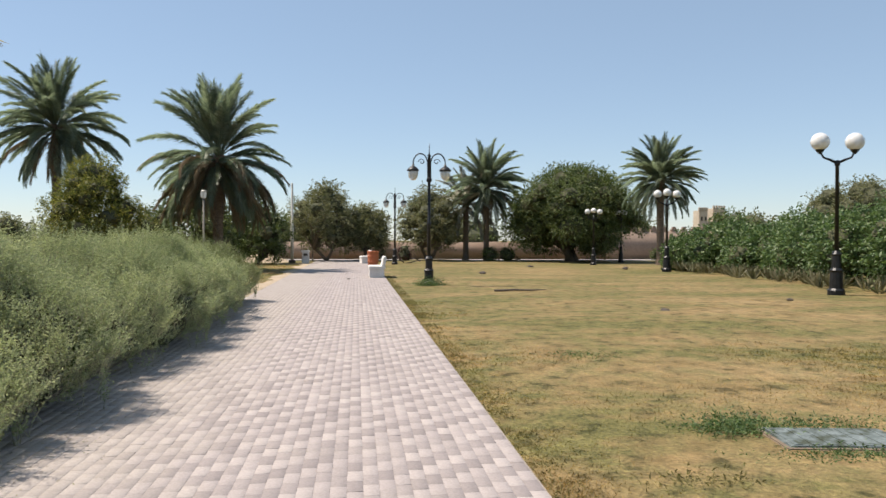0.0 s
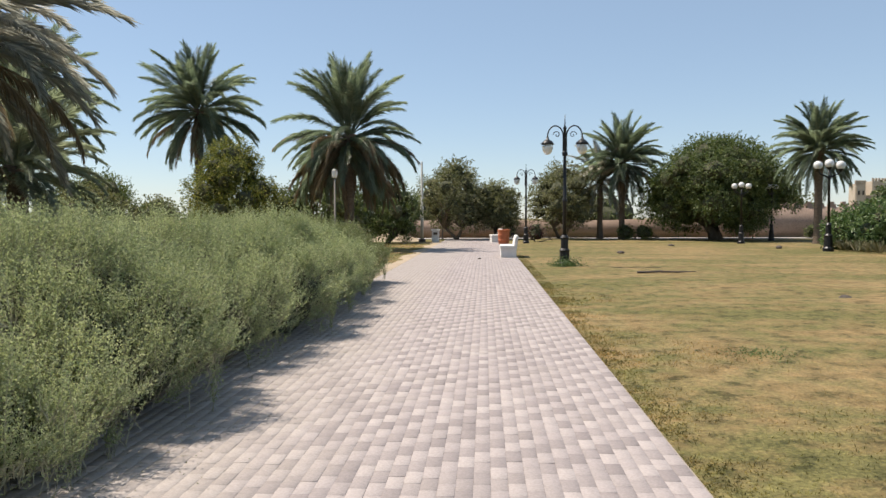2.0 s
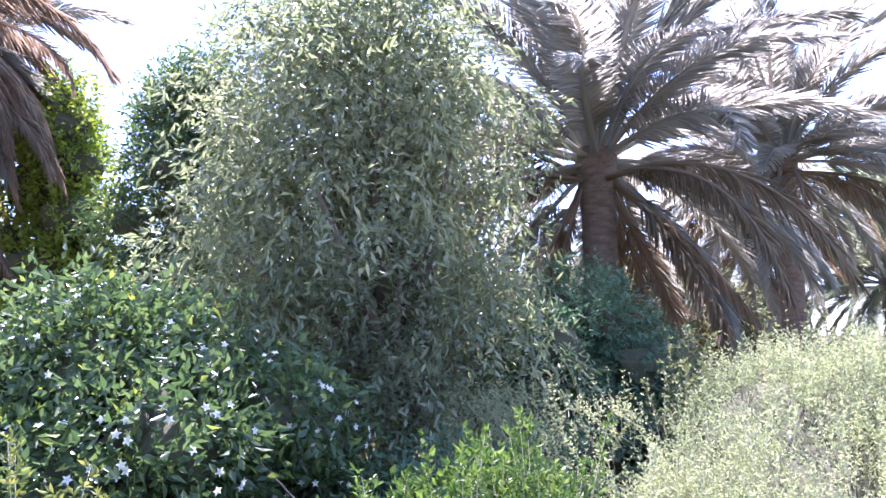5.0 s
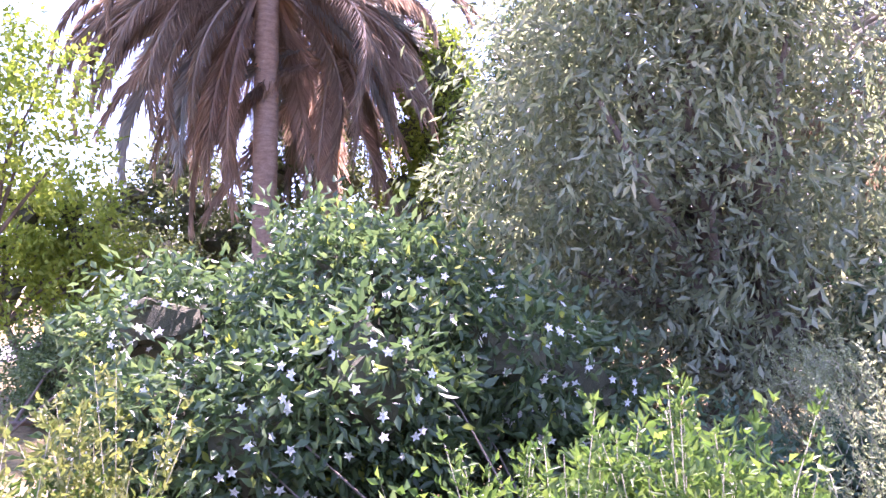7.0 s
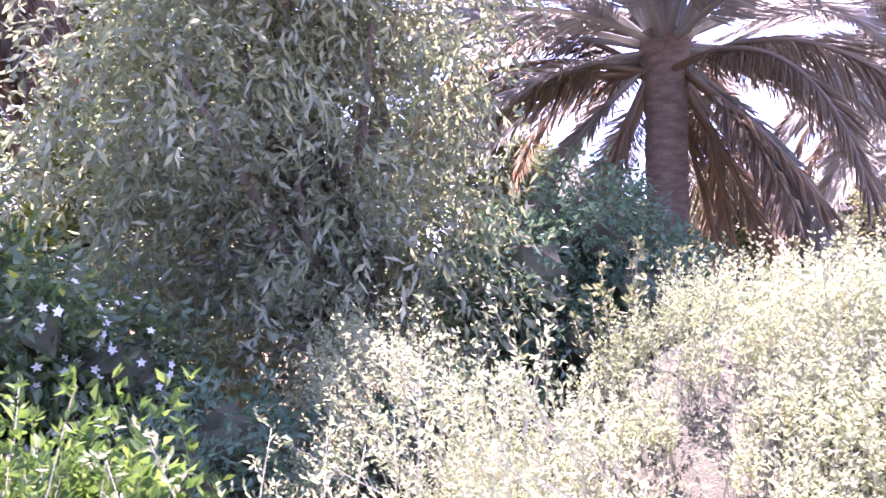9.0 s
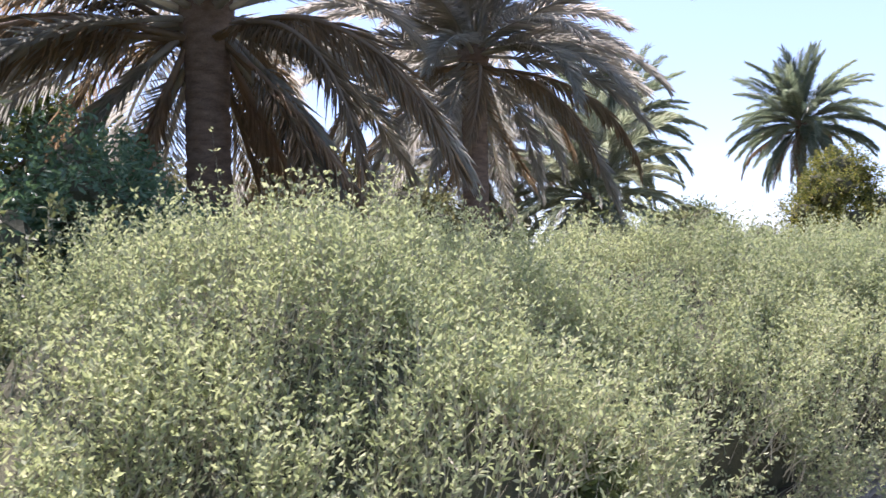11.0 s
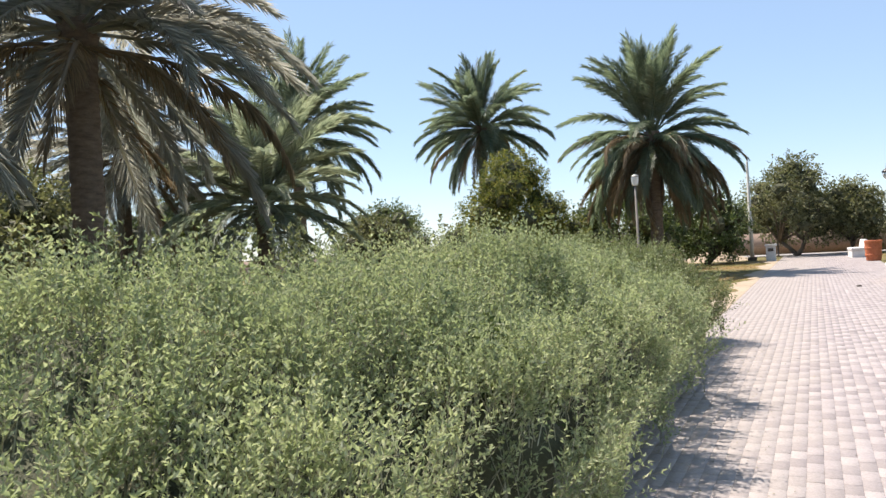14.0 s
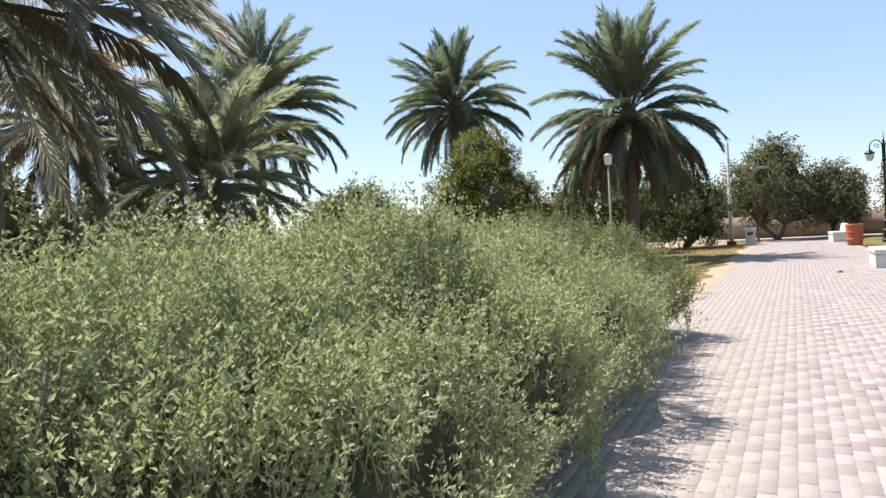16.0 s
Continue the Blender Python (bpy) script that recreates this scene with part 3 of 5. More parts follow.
palm(-15.5, 26.6, 3.3, 0.95, {"up": 12, "rise": 14, "arch": 14, "flat": 14, "low": 14, "hang": 6}, "pale", 21, 0.24, label="short young date palm standing behind the hedge")
palm(-21.0, 35.8, 6.9, 1.15, {"up": 12, "rise": 12, "arch": 12, "flat": 12, "low": 12, "hang": 8}, "green", 25, 0.24, label="date palm with a spreading blue-green crown")
palm(-20.2, 25.8, 5.3, 1.1, {"up": 8, "rise": 10, "arch": 12, "flat": 12, "low": 12, "hang": 8, "skirt": 8}, "grey", 29, 0.2, label="slender date palm with a dark trunk")
palm(-14.4, 0.4, 7.55, 1.3, {"up": 5, "rise": 5, "arch": 4, "flat": 4, "low": 4, "hang": 4, "skirt": 96}, "grey", 33, 0.215, label="date palm with a thick skirt of dry brown hanging fronds", trunk_mat=M_TRUNK_PALE, dry_tint=True, cut=(264, 318))
palm(-15.5, 1.3, 6.5, 1.1, {"rise": 4, "arch": 4, "low": 3, "skirt": 16}, "grey", 35, 0.16, label="second slimmer palm stem beside the dry-skirted palm", trunk_mat=M_TRUNK_PALE, dry_tint=True)
palm(9.4, 56.4, 5.5, 0.95, {"up": 10, "rise": 16, "arch": 16, "flat": 16, "low": 14, "hang": 8, "skirt": 8}, "green", 41, 0.2, label="tall slim date palm in front of the wall")
palm(8.0, 57.2, 4.2, 0.8, {"up": 6, "rise": 8, "arch": 10, "flat": 8, "low": 8, "hang": 8}, "grey", 43, 0.2, label="shorter date palm with drooping pale fronds")
palm(19.0, 47.5, 5.45, 0.79, TALL, "green", 47, 0.22, label="date palm with a dense dark round crown")


# ---- trees and bushes ----
def crown_mesh(name, blobs, count, leaf, width, material, seed, lift=0.2, droop=0.2, inner=0.4, k=6, reach=2.2, thin=-0.55):
    """Leaves set about clumps: each clump a shell of small twigs with their leaves, uneven and with gaps."""
    r = np.random.default_rng(seed)
    b = np.array(blobs, dtype=float)
    area = b[:, 3] * b[:, 4]
    pick = r.choice(len(b), size=count // k, p=area / area.sum())
    d = unit(r.normal(size=(len(pick), 3)))
    rad = inner + (1 - inner) * r.random(len(pick)) ** 0.6
    c = b[pick]
    rough = 1 + 0.16 * lumps(d * 3 + c[:, :3], 1.3, seed)
    p = c[:, :3] + d * (rad * rough)[:, None] * np.stack([c[:, 3], c[:, 3], c[:, 4]], axis=1)
    keep = lumps(p, 2.6, seed * 0.7) > thin
    p, d = p[keep], d[keep]
    twig = unit(d + 0.6 * r.normal(size=p.shape) - np.array([0, 0, droop]))
    s = np.tile(np.linspace(0, 1, k), len(p))
    sag = np.array([0, 0, -0.45 * leaf * reach * droop])
    base = np.repeat(p, k, axis=0) + np.repeat(twig, k, axis=0) * (s * leaf * reach)[:, None] + (s ** 2)[:, None] * sag + r.normal(0, leaf * 0.25, (len(p) * k, 3))
    way = np.repeat(twig, k, axis=0) + 0.8 * r.normal(size=base.shape) - np.array([0, 0, droop])
    base[:, 2] = np.maximum(base[:, 2], 0.06)
    v, f = leaf_arrays(base, way, leaf * r.uniform(0.7, 1.25, len(base)), width * r.uniform(0.8, 1.2, len(base)), lift)
    return mesh_of(name, v, f, material)


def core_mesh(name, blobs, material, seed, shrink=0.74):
    """Solid dark blobs inside a crown; their colour stands in for the shade there."""
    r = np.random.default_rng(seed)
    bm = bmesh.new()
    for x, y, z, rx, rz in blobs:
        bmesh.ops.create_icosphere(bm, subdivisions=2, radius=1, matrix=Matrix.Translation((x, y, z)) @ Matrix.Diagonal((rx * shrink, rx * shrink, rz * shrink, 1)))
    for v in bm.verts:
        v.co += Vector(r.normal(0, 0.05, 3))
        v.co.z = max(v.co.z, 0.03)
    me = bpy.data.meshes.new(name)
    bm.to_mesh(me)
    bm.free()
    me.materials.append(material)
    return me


def tree(name, label, category, x, y, blobs, count, leaf, width, material, seed, trunk=0.14, fork=0.8, core=0.7, group="", stems=1, bark=None):
    r = np.random.default_rng(seed)
    t = thing(name, label, category, (x, y, 0), group=group)
    bm = bmesh.new()
    for k in range(stems):
        foot = Vector((r.normal(0, 0.12 * (stems > 1)), r.normal(0, 0.12 * (stems > 1)), -0.05))
        top = Vector((r.normal(0, 0.25 * stems), r.normal(0, 0.25 * stems), fork))
        tube_bm([foot, foot.lerp(top, 0.5) + Vector((r.normal(0, 0.05), r.normal(0, 0.05), 0)), top], [trunk * 1.25, trunk, trunk * 0.85], 9, bm)
        for bx, by, bz, rx, rz in blobs[k::stems]:
            end = Vector((bx, by, bz))
            mid = top.lerp(end, 0.5) + Vector((r.normal(0, 0.12), r.normal(0, 0.12), 0.1))
            tube_bm([top - Vector((0, 0, 0.1)), mid, end], [trunk * 0.6, trunk * 0.4, trunk * 0.12], 7, bm)
    part("trunk", bm, bark or M_BARK, t, "forked brown trunk", smooth=True)
    # dark filler behind the leaves, in place of the crown's inner shade
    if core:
        part_mesh("inner_thicket", core_mesh("inner_thicket", blobs, M_SHADED_TWIG, seed, core), t, "solid dark core standing in for the shade between the leaves", "stuff")
    part_mesh("crown", crown_mesh("crown", blobs, count, leaf, width, material, seed), t, kind="stuff")
    return t


def blob_set(seed, n, rx, z0, z1, r0, r1, squash=0.85):
    """Clumps spread over a dome of radius rx between heights z0 and z1."""
    r = np.random.default_rng(seed)
    out = []
    for k in range(n):
        u = (k + 0.5) / n
        z = z0 + (z1 - z0) * u
        m = rx * math.sqrt(max(0.05, 1 - (max(0, u - 0.35) / 0.65) ** 2)) * (0.75 + 0.25 * min(1, u / 0.3))
        a = k * 2.4 + r.normal(0, 0.3)
        q = r.uniform(r0 * 0.85, r1 * 1.05)
        d = max(0, m - q * 0.75) * r.uniform(0.6, 1.15)
        out.append((d * math.cos(a), d * math.sin(a), max(z, q * squash * 0.6), q, q * squash))
    return out


# the large dark tree and its neighbours left of the path
DARK_BLOBS = blob_set(51, 28, 1.95, 0.9, 5.0, 0.72, 1.05)
_dt = tree("dark_tree", "large dense tree with dark glossy drooping leaves", "tree", -7.5, 6.15, DARK_BLOBS, 52000, 0.088, 0.031, M_DARK_LEAF, 51, 0.13, 0.9, 0, stems=2)
part_mesh("leaf_sprays", crown_mesh("leaf_sprays", DARK_BLOBS, 34000, 0.115, 0.03, M_SPRAY_LEAF, 52, droop=0.8, inner=0.86, k=12, reach=4.0, thin=-0.1), _dt, "hanging sprays of long pale green leaves", "stuff")
tree("lime_tree", "bright yellow-green leafy tree beside the dark tree", "tree", -15.4, 3.5, blob_set(53, 16, 1.15, 1.2, 6.2, 0.5, 0.75), 22000, 0.12, 0.055, M_LIME_LEAF, 53, 0.09, 0.8)
tree("green_tree", "mid-green leafy tree standing behind the dark tree", "tree", -12.9, 5.5, blob_set(54, 20, 1.7, 0.9, 5.8, 0.6, 0.9), 42000, 0.10, 0.04, M_FLOWER_LEAF, 54, 0.11, 1.0, 0.4, stems=2)
FLOWER_BLOBS = [(x, y * 1.5, z, rx, rz) for x, y, z, rx, rz in blob_set(55, 24, 1.35, 0.42, 1.62, 0.42, 0.62)]
_fb = tree("flowering_bush", "rounded green bush dotted with small white flowers", "bush", -5.85, 3.75, FLOWER_BLOBS, 52000, 0.082, 0.034, M_FLOWER_LEAF, 55, 0.012, 0.25, 0.5, stems=4)


def flowers(parent, blobs, count, seed):
    r = np.random.default_rng(seed)
    b = np.array(blobs)
    pick = r.choice(len(b), count)
    d = unit(r.normal(size=(count, 3)) + np.array([0.9, 0.1, 0.1]))
    p = b[pick, :3] + d * np.stack([b[pick, 3], b[pick, 3], b[pick, 4]], axis=1) * r.uniform(1.0, 1.12, count)[:, None]
    p[:, 2] = np.maximum(p[:, 2], 0.12)
    u = unit(np.cross(d, r.normal(size=d.shape)))
    w = np.cross(d, u)
    chunks = []
    for k in range(5):
        a = 2 * math.pi * k / 5
        chunks.append(leaf_arrays(p, math.cos(a) * u + math.sin(a) * w + 0.3 * d, 0.027, 0.015, 0.1, d))
    v, f = join(chunks)
    return part_mesh("blossoms", mesh_of("blossoms", v, f, M_PETAL), parent, "small white five-petalled blossoms", "stuff")


flowers(_fb, FLOWER_BLOBS, 760, 56)
tree("green_shrub", "dark blue-green shrub under the palm", "shrub", -7.7, 8.8, blob_set(57, 16, 1.65, 0.4, 2.05, 0.5, 0.75), 28000, 0.075, 0.03, M_TEAL_LEAF, 57, 0.04, 0.2, 0.45, stems=3)
tree("pale_shrub", "pale green shrub at the edge of the side lawn", "shrub", -10.2, -0.4, blob_set(59, 10, 1.1, 0.3, 0.95, 0.35, 0.5), 15000, 0.07, 0.03, M_SHRUB_LEAF, 59, 0.03, 0.2, 0.4, stems=3)
tree("dark_shrub", "dark leafy shrub beneath the dry palm skirt", "shrub", -16.5, -2.6, blob_set(60, 12, 2.0, 0.5, 2.4, 0.7, 1.0), 24000, 0.09, 0.04, M_TREE_LEAF, 60, 0.04, 0.2, 0.5, stems=3)
tree("lime_tree", "small bright yellow-green tree on the side lawn", "tree", -12.9, -2.95, blob_set(61, 12, 1.4, 1.5, 3.3, 0.5, 0.8), 9000, 0.12, 0.06, M_LIME_LEAF, 61, 0.06, 1.1, 0.25)
tree("lime_tree", "slender yellow-green tree with open feathery foliage", "tree", -9.5, -1.2, blob_set(62, 9, 1.2, 2.9, 4.6, 0.4, 0.65), 5000, 0.10, 0.05, M_LIME_LEAF, 62, 0.05, 2.2, 0)
for _n, (_x, _y, _q, _h) in enumerate([(-5.1, 5.7, 0.8, 0.7), (-5.3, 6.9, 0.8, 0.8), (-4.6, 5.0, 0.6, 0.5), (-7.4, 10.0, 1.0, 0.9), (-6.9, 8.8, 0.9, 0.8)]):
    tree("dark_shrub", "low dark green undergrowth below the dark tree", "shrub", _x, _y, blob_set(64 + _n, 8, _q, 0.2, _h, 0.3, 0.42), 7000, 0.06, 0.026, M_TEAL_LEAF, 64 + _n, 0.02, 0.15, 0.5, stems=2)
tree("rounded_bush", "tall rounded bush, yellow-green above and dark below", "bush", -12.1, 38.0, blob_set(63, 24, 2.5, 0.7, 4.6, 0.7, 1.05), 56000, 0.09, 0.045, M_DOME_LEAF, 63, 0.07, 0.4, 0.5, stems=3)

# far trees
for _n, (_x, _y, _rx, _z0, _z1, _mt, _lab) in enumerate([
    (-2.2, 56.2, 2.8, 1.3, 4.9, M_DUSTY_LEAF, "olive-green tree with an open crown before the wall"),
    (0.6, 56.8, 2.0, 1.1, 3.6, M_DUSTY_LEAF, "olive-green small tree before the wall"),
    (5.3, 56.8, 3.0, 1.3, 4.6, M_DUSTY_LEAF, "greyish spreading tree with several trunks"),
    (-9.3, 46.0, 2.9, 0.7, 3.9, M_TREE_LEAF, "dark dense tree behind the palm"),
    (-6.4, 50.5, 2.2, 0.7, 3.5, M_TREE_LEAF, "dark dense tree behind the palm"),
    (-20.5, 41.0, 2.0, 0.8, 2.8, M_DUSTY_LEAF, "dusty low olive tree behind the hedge"),
    (-25.0, 50.0, 3.2, 1.0, 4.0, M_TREE_LEAF, "dark green tree far beyond the garden"),
    (-31.0, 38.0, 3.4, 1.0, 4.2, M_TREE_LEAF, "dark green tree far beyond the garden"),
    (-33.0, 24.0, 3.4, 1.0, 4.6, M_DUSTY_LEAF, "dusty olive tree far beyond the garden"),
    (-30.0, 8.0, 3.4, 1.0, 4.6, M_TREE_LEAF, "dark green tree far beyond the garden"),
    (-24.0, 14.5, 2.6, 0.8, 4.6, M_DUSTY_LEAF, "dusty shrub-like tree behind the palms"),
    (-18.5, 13.0, 2.4, 0.6, 3.7, M_DUSTY_LEAF, "dusty undergrowth tree behind the palms"),
    (-20.5, 18.5, 2.5, 0.6, 3.8, M_DUSTY_LEAF, "dusty undergrowth tree behind the palms"),
    (-19.0, 21.5, 2.4, 0.6, 3.6, M_DUSTY_LEAF, "dusty undergrowth tree behind the palms"),
    (-16.2, 17.2, 2.0, 0.6, 3.5, M_DUSTY_LEAF, "dusty undergrowth tree behind the palms"),
    (-16.0, 9.6, 2.6, 0.6, 4.6, M_TREE_LEAF, "dark undergrowth tree behind the palms"),
    (-18.6, 0.2, 2.2, 1.0, 6.4, M_TREE_LEAF, "dark leafy tree behind the dry palm"),
    (-18.8, -3.2, 2.2, 1.0, 4.6, M_TREE_LEAF, "dark leafy tree behind the dry palm"),
    (-34.0, -8.0, 3.4, 1.0, 4.8, M_TREE_LEAF, "dark green tree far beyond the garden"),
]):
    tree("garden_tree", _lab, "tree", _x, _y, blob_set(70 + _n, 24, _rx, _z0, _z1, _rx * 0.24, _rx * 0.4), 13000, 0.165, 0.078, _mt, 70 + _n, 0.11, _z0 * 0.7, 0.5, stems=2 if _n != 2 else 3)

_r = np.random.default_rng(66)
for _n in range(26):
    _u = _n / 25
    if _n < 18:
        _x, _y = -48 + 118 * _n / 17 + _r.normal(0, 1.5), 82 + _r.uniform(-8, 14)
    else:
        _x, _y = -52 + _r.normal(0, 3), -22 + 12 * (_n - 18) + _r.normal(0, 2)
    _rx = _r.uniform(2.8, 4.4)
    tree("garden_tree", "hazy green tree in the belt beyond the wall", "tree", _x, _y, blob_set(140 + _n, 12, _rx, 0.9, _r.uniform(2.4, 3.9), _rx * 0.34, _rx * 0.52), 4200, 0.34, 0.19, M_DUSTY_LEAF if _n % 3 else M_TREE_LEAF, 140 + _n, 0.14, 0.8, 0.76, "tree belt", 2)

tree("round_tree", "broad round dark green tree on a short forked trunk", "tree", 15.4, 55.0, blob_set(90, 44, 5.2, 1.75, 5.9, 1.2, 1.8), 90000, 0.17, 0.085, M_TREE_LEAF, 90, 0.3, 1.1, 0.55, stems=2)

for _n, (_x, _y, _rx, _h) in enumerate([(17.6, 39.6, 1.6, 2.0), (18.4, 37.0, 1.8, 2.4), (18.3, 33.6, 1.9, 2.2), (18.2, 30.0, 2.0, 2.3), (18.0, 26.6, 2.0, 2.5), (17.7, 23.4, 2.0, 2.8), (21.5, 28.0, 2.5, 3.5), (21.8, 23.0, 2.7, 3.8), (20.8, 35.0, 2.0, 2.7), (17.4, 20.4, 1.9, 2.5)]):
    tree("green_shrub", "large-leaved bright green shrub along the lawn edge", "shrub", _x, _y, blob_set(100 + _n, 13, _rx, 0.5, _h - 0.5, _rx * 0.36, _rx * 0.52), 12000, 0.17, 0.085, M_SHRUB_LEAF, 100 + _n, 0.05, 0.3, 0.55, "shrub border", 3)
tree("garden_tree", "olive-green tree rising behind the shrub border", "tree", 24.2, 35.5, blob_set(120, 20, 3.0, 1.6, 3.9, 0.8, 1.2), 16000, 0.14, 0.06, M_DUSTY_LEAF, 120, 0.1, 1.6, 0.65, stems=2)
for _n, (_x, _y, _r) in enumerate([(9.6, 55.9, 0.62), (10.7, 55.4, 0.66), (23.5, 58.6, 0.7)]):
    tree("low_shrub", "low dark green clipped shrub", "shrub", _x, _y, blob_set(125 + _n, 7, _r, 0.25, 0.75, 0.28, 0.36), 2600, 0.09, 0.045, M_TREE_LEAF, 125 + _n, 0.03, 0.15, 0.78, stems=2)
tree("wine_shrub", "ball-shaped dark wine-red shrub by the lamp post", "shrub", 3.05, 51.0, blob_set(131, 9, 0.42, 0.35, 0.95, 0.26, 0.34), 3800, 0.06, 0.035, M_WINE_LEAF, 131, 0.03, 0.2, 0.85, stems=2)


# ---- hedge ----
def hedge_top(x, y, height, xf, xb):
    """Height of the hedge's outline over the ground plan: a rounded front, level top and falling back."""
    u = np.clip((xf - x) / 1.7, 0, 1)
    w = np.clip((x - xb) / 0.8, 0, 1)
    return height * np.sqrt(np.clip(1 - (1 - u) ** 2.4, 0, 1)) ** 0.9 * np.sqrt(np.clip(1 - (1 - w) ** 2, 0, 1))


def hedge(name, label, y0, y1, xf, xb, height, density, leaf, width, material, seed, stalks=0, per=16, gaps=-0.5, ramp_y=(0, 1), ramp_h=(1, 1), coarse=None, narrow=((0, 1), (0, 0))):
    r = np.random.default_rng(seed)
    t = thing(name, label, "hedge", ((xf + xb) / 2, (y0 + y1) / 2, 0.03))
    ox, oy = (xf + xb) / 2, (y0 + y1) / 2

    def outline(yy):
        e = np.clip(np.minimum(yy - y0, y1 - yy) / 0.7, 0.0, 1.0)
        e = np.sqrt(1 - (1 - e) ** 2)
        wave = 0.09 * np.sin(yy * 1.55 + seed) + 0.10 * np.sin(yy * 3.1 + 1) + 0.04 * np.sin(yy * 6.3)
        hv = height * np.interp(yy, ramp_y, ramp_h) + 0.06 * np.sin(yy * 0.9 + seed) + 0.07 * np.sin(yy * 2.3 + 0.6) + 0.04 * np.sin(yy * 4.1)
        back = xb + (xf - xb) * 0.5 * np.clip(1 - (yy - ramp_y[0]) / 3.5, 0, 1) * (ramp_h[0] < 1) + np.interp(yy, *narrow)
        wave = wave + 0.22 * np.clip((yy - 11.8) / 0.8, 0, 1) * np.clip((15.5 - yy) / 1.5, 0, 1)
        return xf - 0.7 * (1 - e) + wave, back + 0.5 * (1 - e), hv * (0.55 + 0.45 * e)

    n_top = int(density * 0.8 * (xf - xb) * (y1 - y0))
    n_front = int(density * height * (y1 - y0) * 1.15)
    n_end = int(density * height * (xf - xb) * 0.8)
    # the level top
    yy = y0 + (y1 - y0) * r.random(n_top)
    f_, b_, h_ = outline(yy)
    xx = b_ + (f_ - b_) * r.random(n_top) ** 0.55
    zz = hedge_top(xx, yy, h_, f_, b_)
    top = np.stack([xx, yy, zz], axis=1)
    ntop = np.tile([0.25, 0, 1.0], (n_top, 1))
    # the face towards the path
    yy = y0 + (y1 - y0) * r.random(n_front)
    f_, b_, h_ = outline(yy)
    s = r.random(n_front)
    # fewer sprigs low down, where the dark core shows through as shade
    low = r.random(n_front) > np.interp(s, [0, 0.3, 0.55], [0.3, 0.6, 1.0])
    zz = 0.06 + s * h_ * 0.88
    bulge = np.interp(s, [0, 0.12, 0.35, 0.55, 0.75, 1.0], [-0.42, -0.18, 0.03, -0.06, -0.36, -1.05])
    front = np.stack([f_ + bulge, yy, zz], axis=1)
    nfr = np.stack([np.full(n_front, 0.9), np.zeros(n_front), 0.1 + 0.7 * s], axis=1)
    # both ends
    xx = xb + (xf - 0.3 - xb) * r.random(n_end)
    s = r.random(n_end)
    which = r.random(n_end) < 0.5
    depth = np.interp(s, [0, 0.4, 1], [0.12, 0.0, 0.55])
    end = np.stack([xx, np.where(which, y0 + depth, y1 - depth), 0.06 + s * height * 0.85], axis=1)
    nen = np.stack([np.full(n_end, 0.1), np.where(which, -1.0, 1.0), 0.5 + 0 * s], axis=1)
    front, nfr = front[~low], nfr[~low]
    p, nrm = np.concatenate([top, front, end]), np.concatenate([ntop, nfr, nen])
    p = p + unit(nrm) * (0.10 * lumps(p, 2.4, seed) + 0.14 * lumps(p, 6.0, seed + 3) + 0.06 * lumps(p, 15.0, seed) + 0.01 - 0.14 * r.random(len(p)) ** 2)[:, None]
    keep = 0.7 * lumps(p, 3.1, seed + 1) + 0.6 * lumps(p, 9.0, seed) > gaps
    grade = np.ones(len(p))
    if coarse:
        grade = np.interp(p[:, 1], *coarse)
        keep &= r.random(len(p)) < 1 / grade ** 2
    p, nrm, grade = p[keep], nrm[keep], grade[keep]
    p[:, 2] = np.maximum(p[:, 2], 0.03)
    lens = r.uniform(0.11, 0.34, len(p))
    grow = unit(unit(nrm) * 0.8 + np.array([0, 0, 0.85]) + 0.45 * r.normal(size=p.shape))
    if stalks:
        ids = r.integers(0, int(n_top * 0.7), stalks)
        ids = ids[ids < len(p)]
        p, grade = np.concatenate([p, p[ids]]), np.concatenate([grade, grade[ids]])
        grow = np.concatenate([grow, unit(np.array([0, 0, 1.0]) + 0.28 * r.normal(size=(len(ids), 3)))])
        lens = np.concatenate([lens, 0.15 + 0.36 * r.random(len(ids)) ** 1.6])
    k = per
    s = np.tile(np.ceil((np.arange(k) + 1) / 3) * 3 / (k + 2), len(p))
    ax = np.repeat(grow, k, axis=0)
    base = np.repeat(p, k, axis=0) + ax * (s * np.repeat(lens, k))[:, None] - np.array([ox, oy, 0])
    base += r.normal(0, 0.006, base.shape)
    rad = unit(np.cross(ax, r.normal(size=base.shape)))
    way = rad + ax * 0.8 + np.array([0, 0, 0.1])
    big = np.repeat(grade, k)
    lv, lf = leaf_arrays(base, way, leaf * big * (1.15 - 0.4 * s) * r.uniform(0.7, 1.3, len(base)), width * big * r.uniform(0.75, 1.25, len(base)), 0.25)
    part_mesh("foliage", mesh_of("foliage", lv, lf, material), t, kind="stuff")
    # stems of the sprigs
    a = p - np.array([ox, oy, 0]) - grow * 0.07
    b = p - np.array([ox, oy, 0]) + grow * lens[:, None]
    sd = unit(np.cross(grow, r.normal(size=p.shape))) * 0.0028
    sv = np.stack([a - sd, a + sd, b], axis=1).reshape(-1, 3)
    sf = np.arange(len(sv)).reshape(-1, 3)
    part_mesh("twigwork", mesh_of("twigwork", sv, sf, M_STEM), t, kind="stuff")
    # closed dark sheet inside, coloured as the shade between the sprigs
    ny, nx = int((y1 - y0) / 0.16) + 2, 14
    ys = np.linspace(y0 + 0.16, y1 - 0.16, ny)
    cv = []
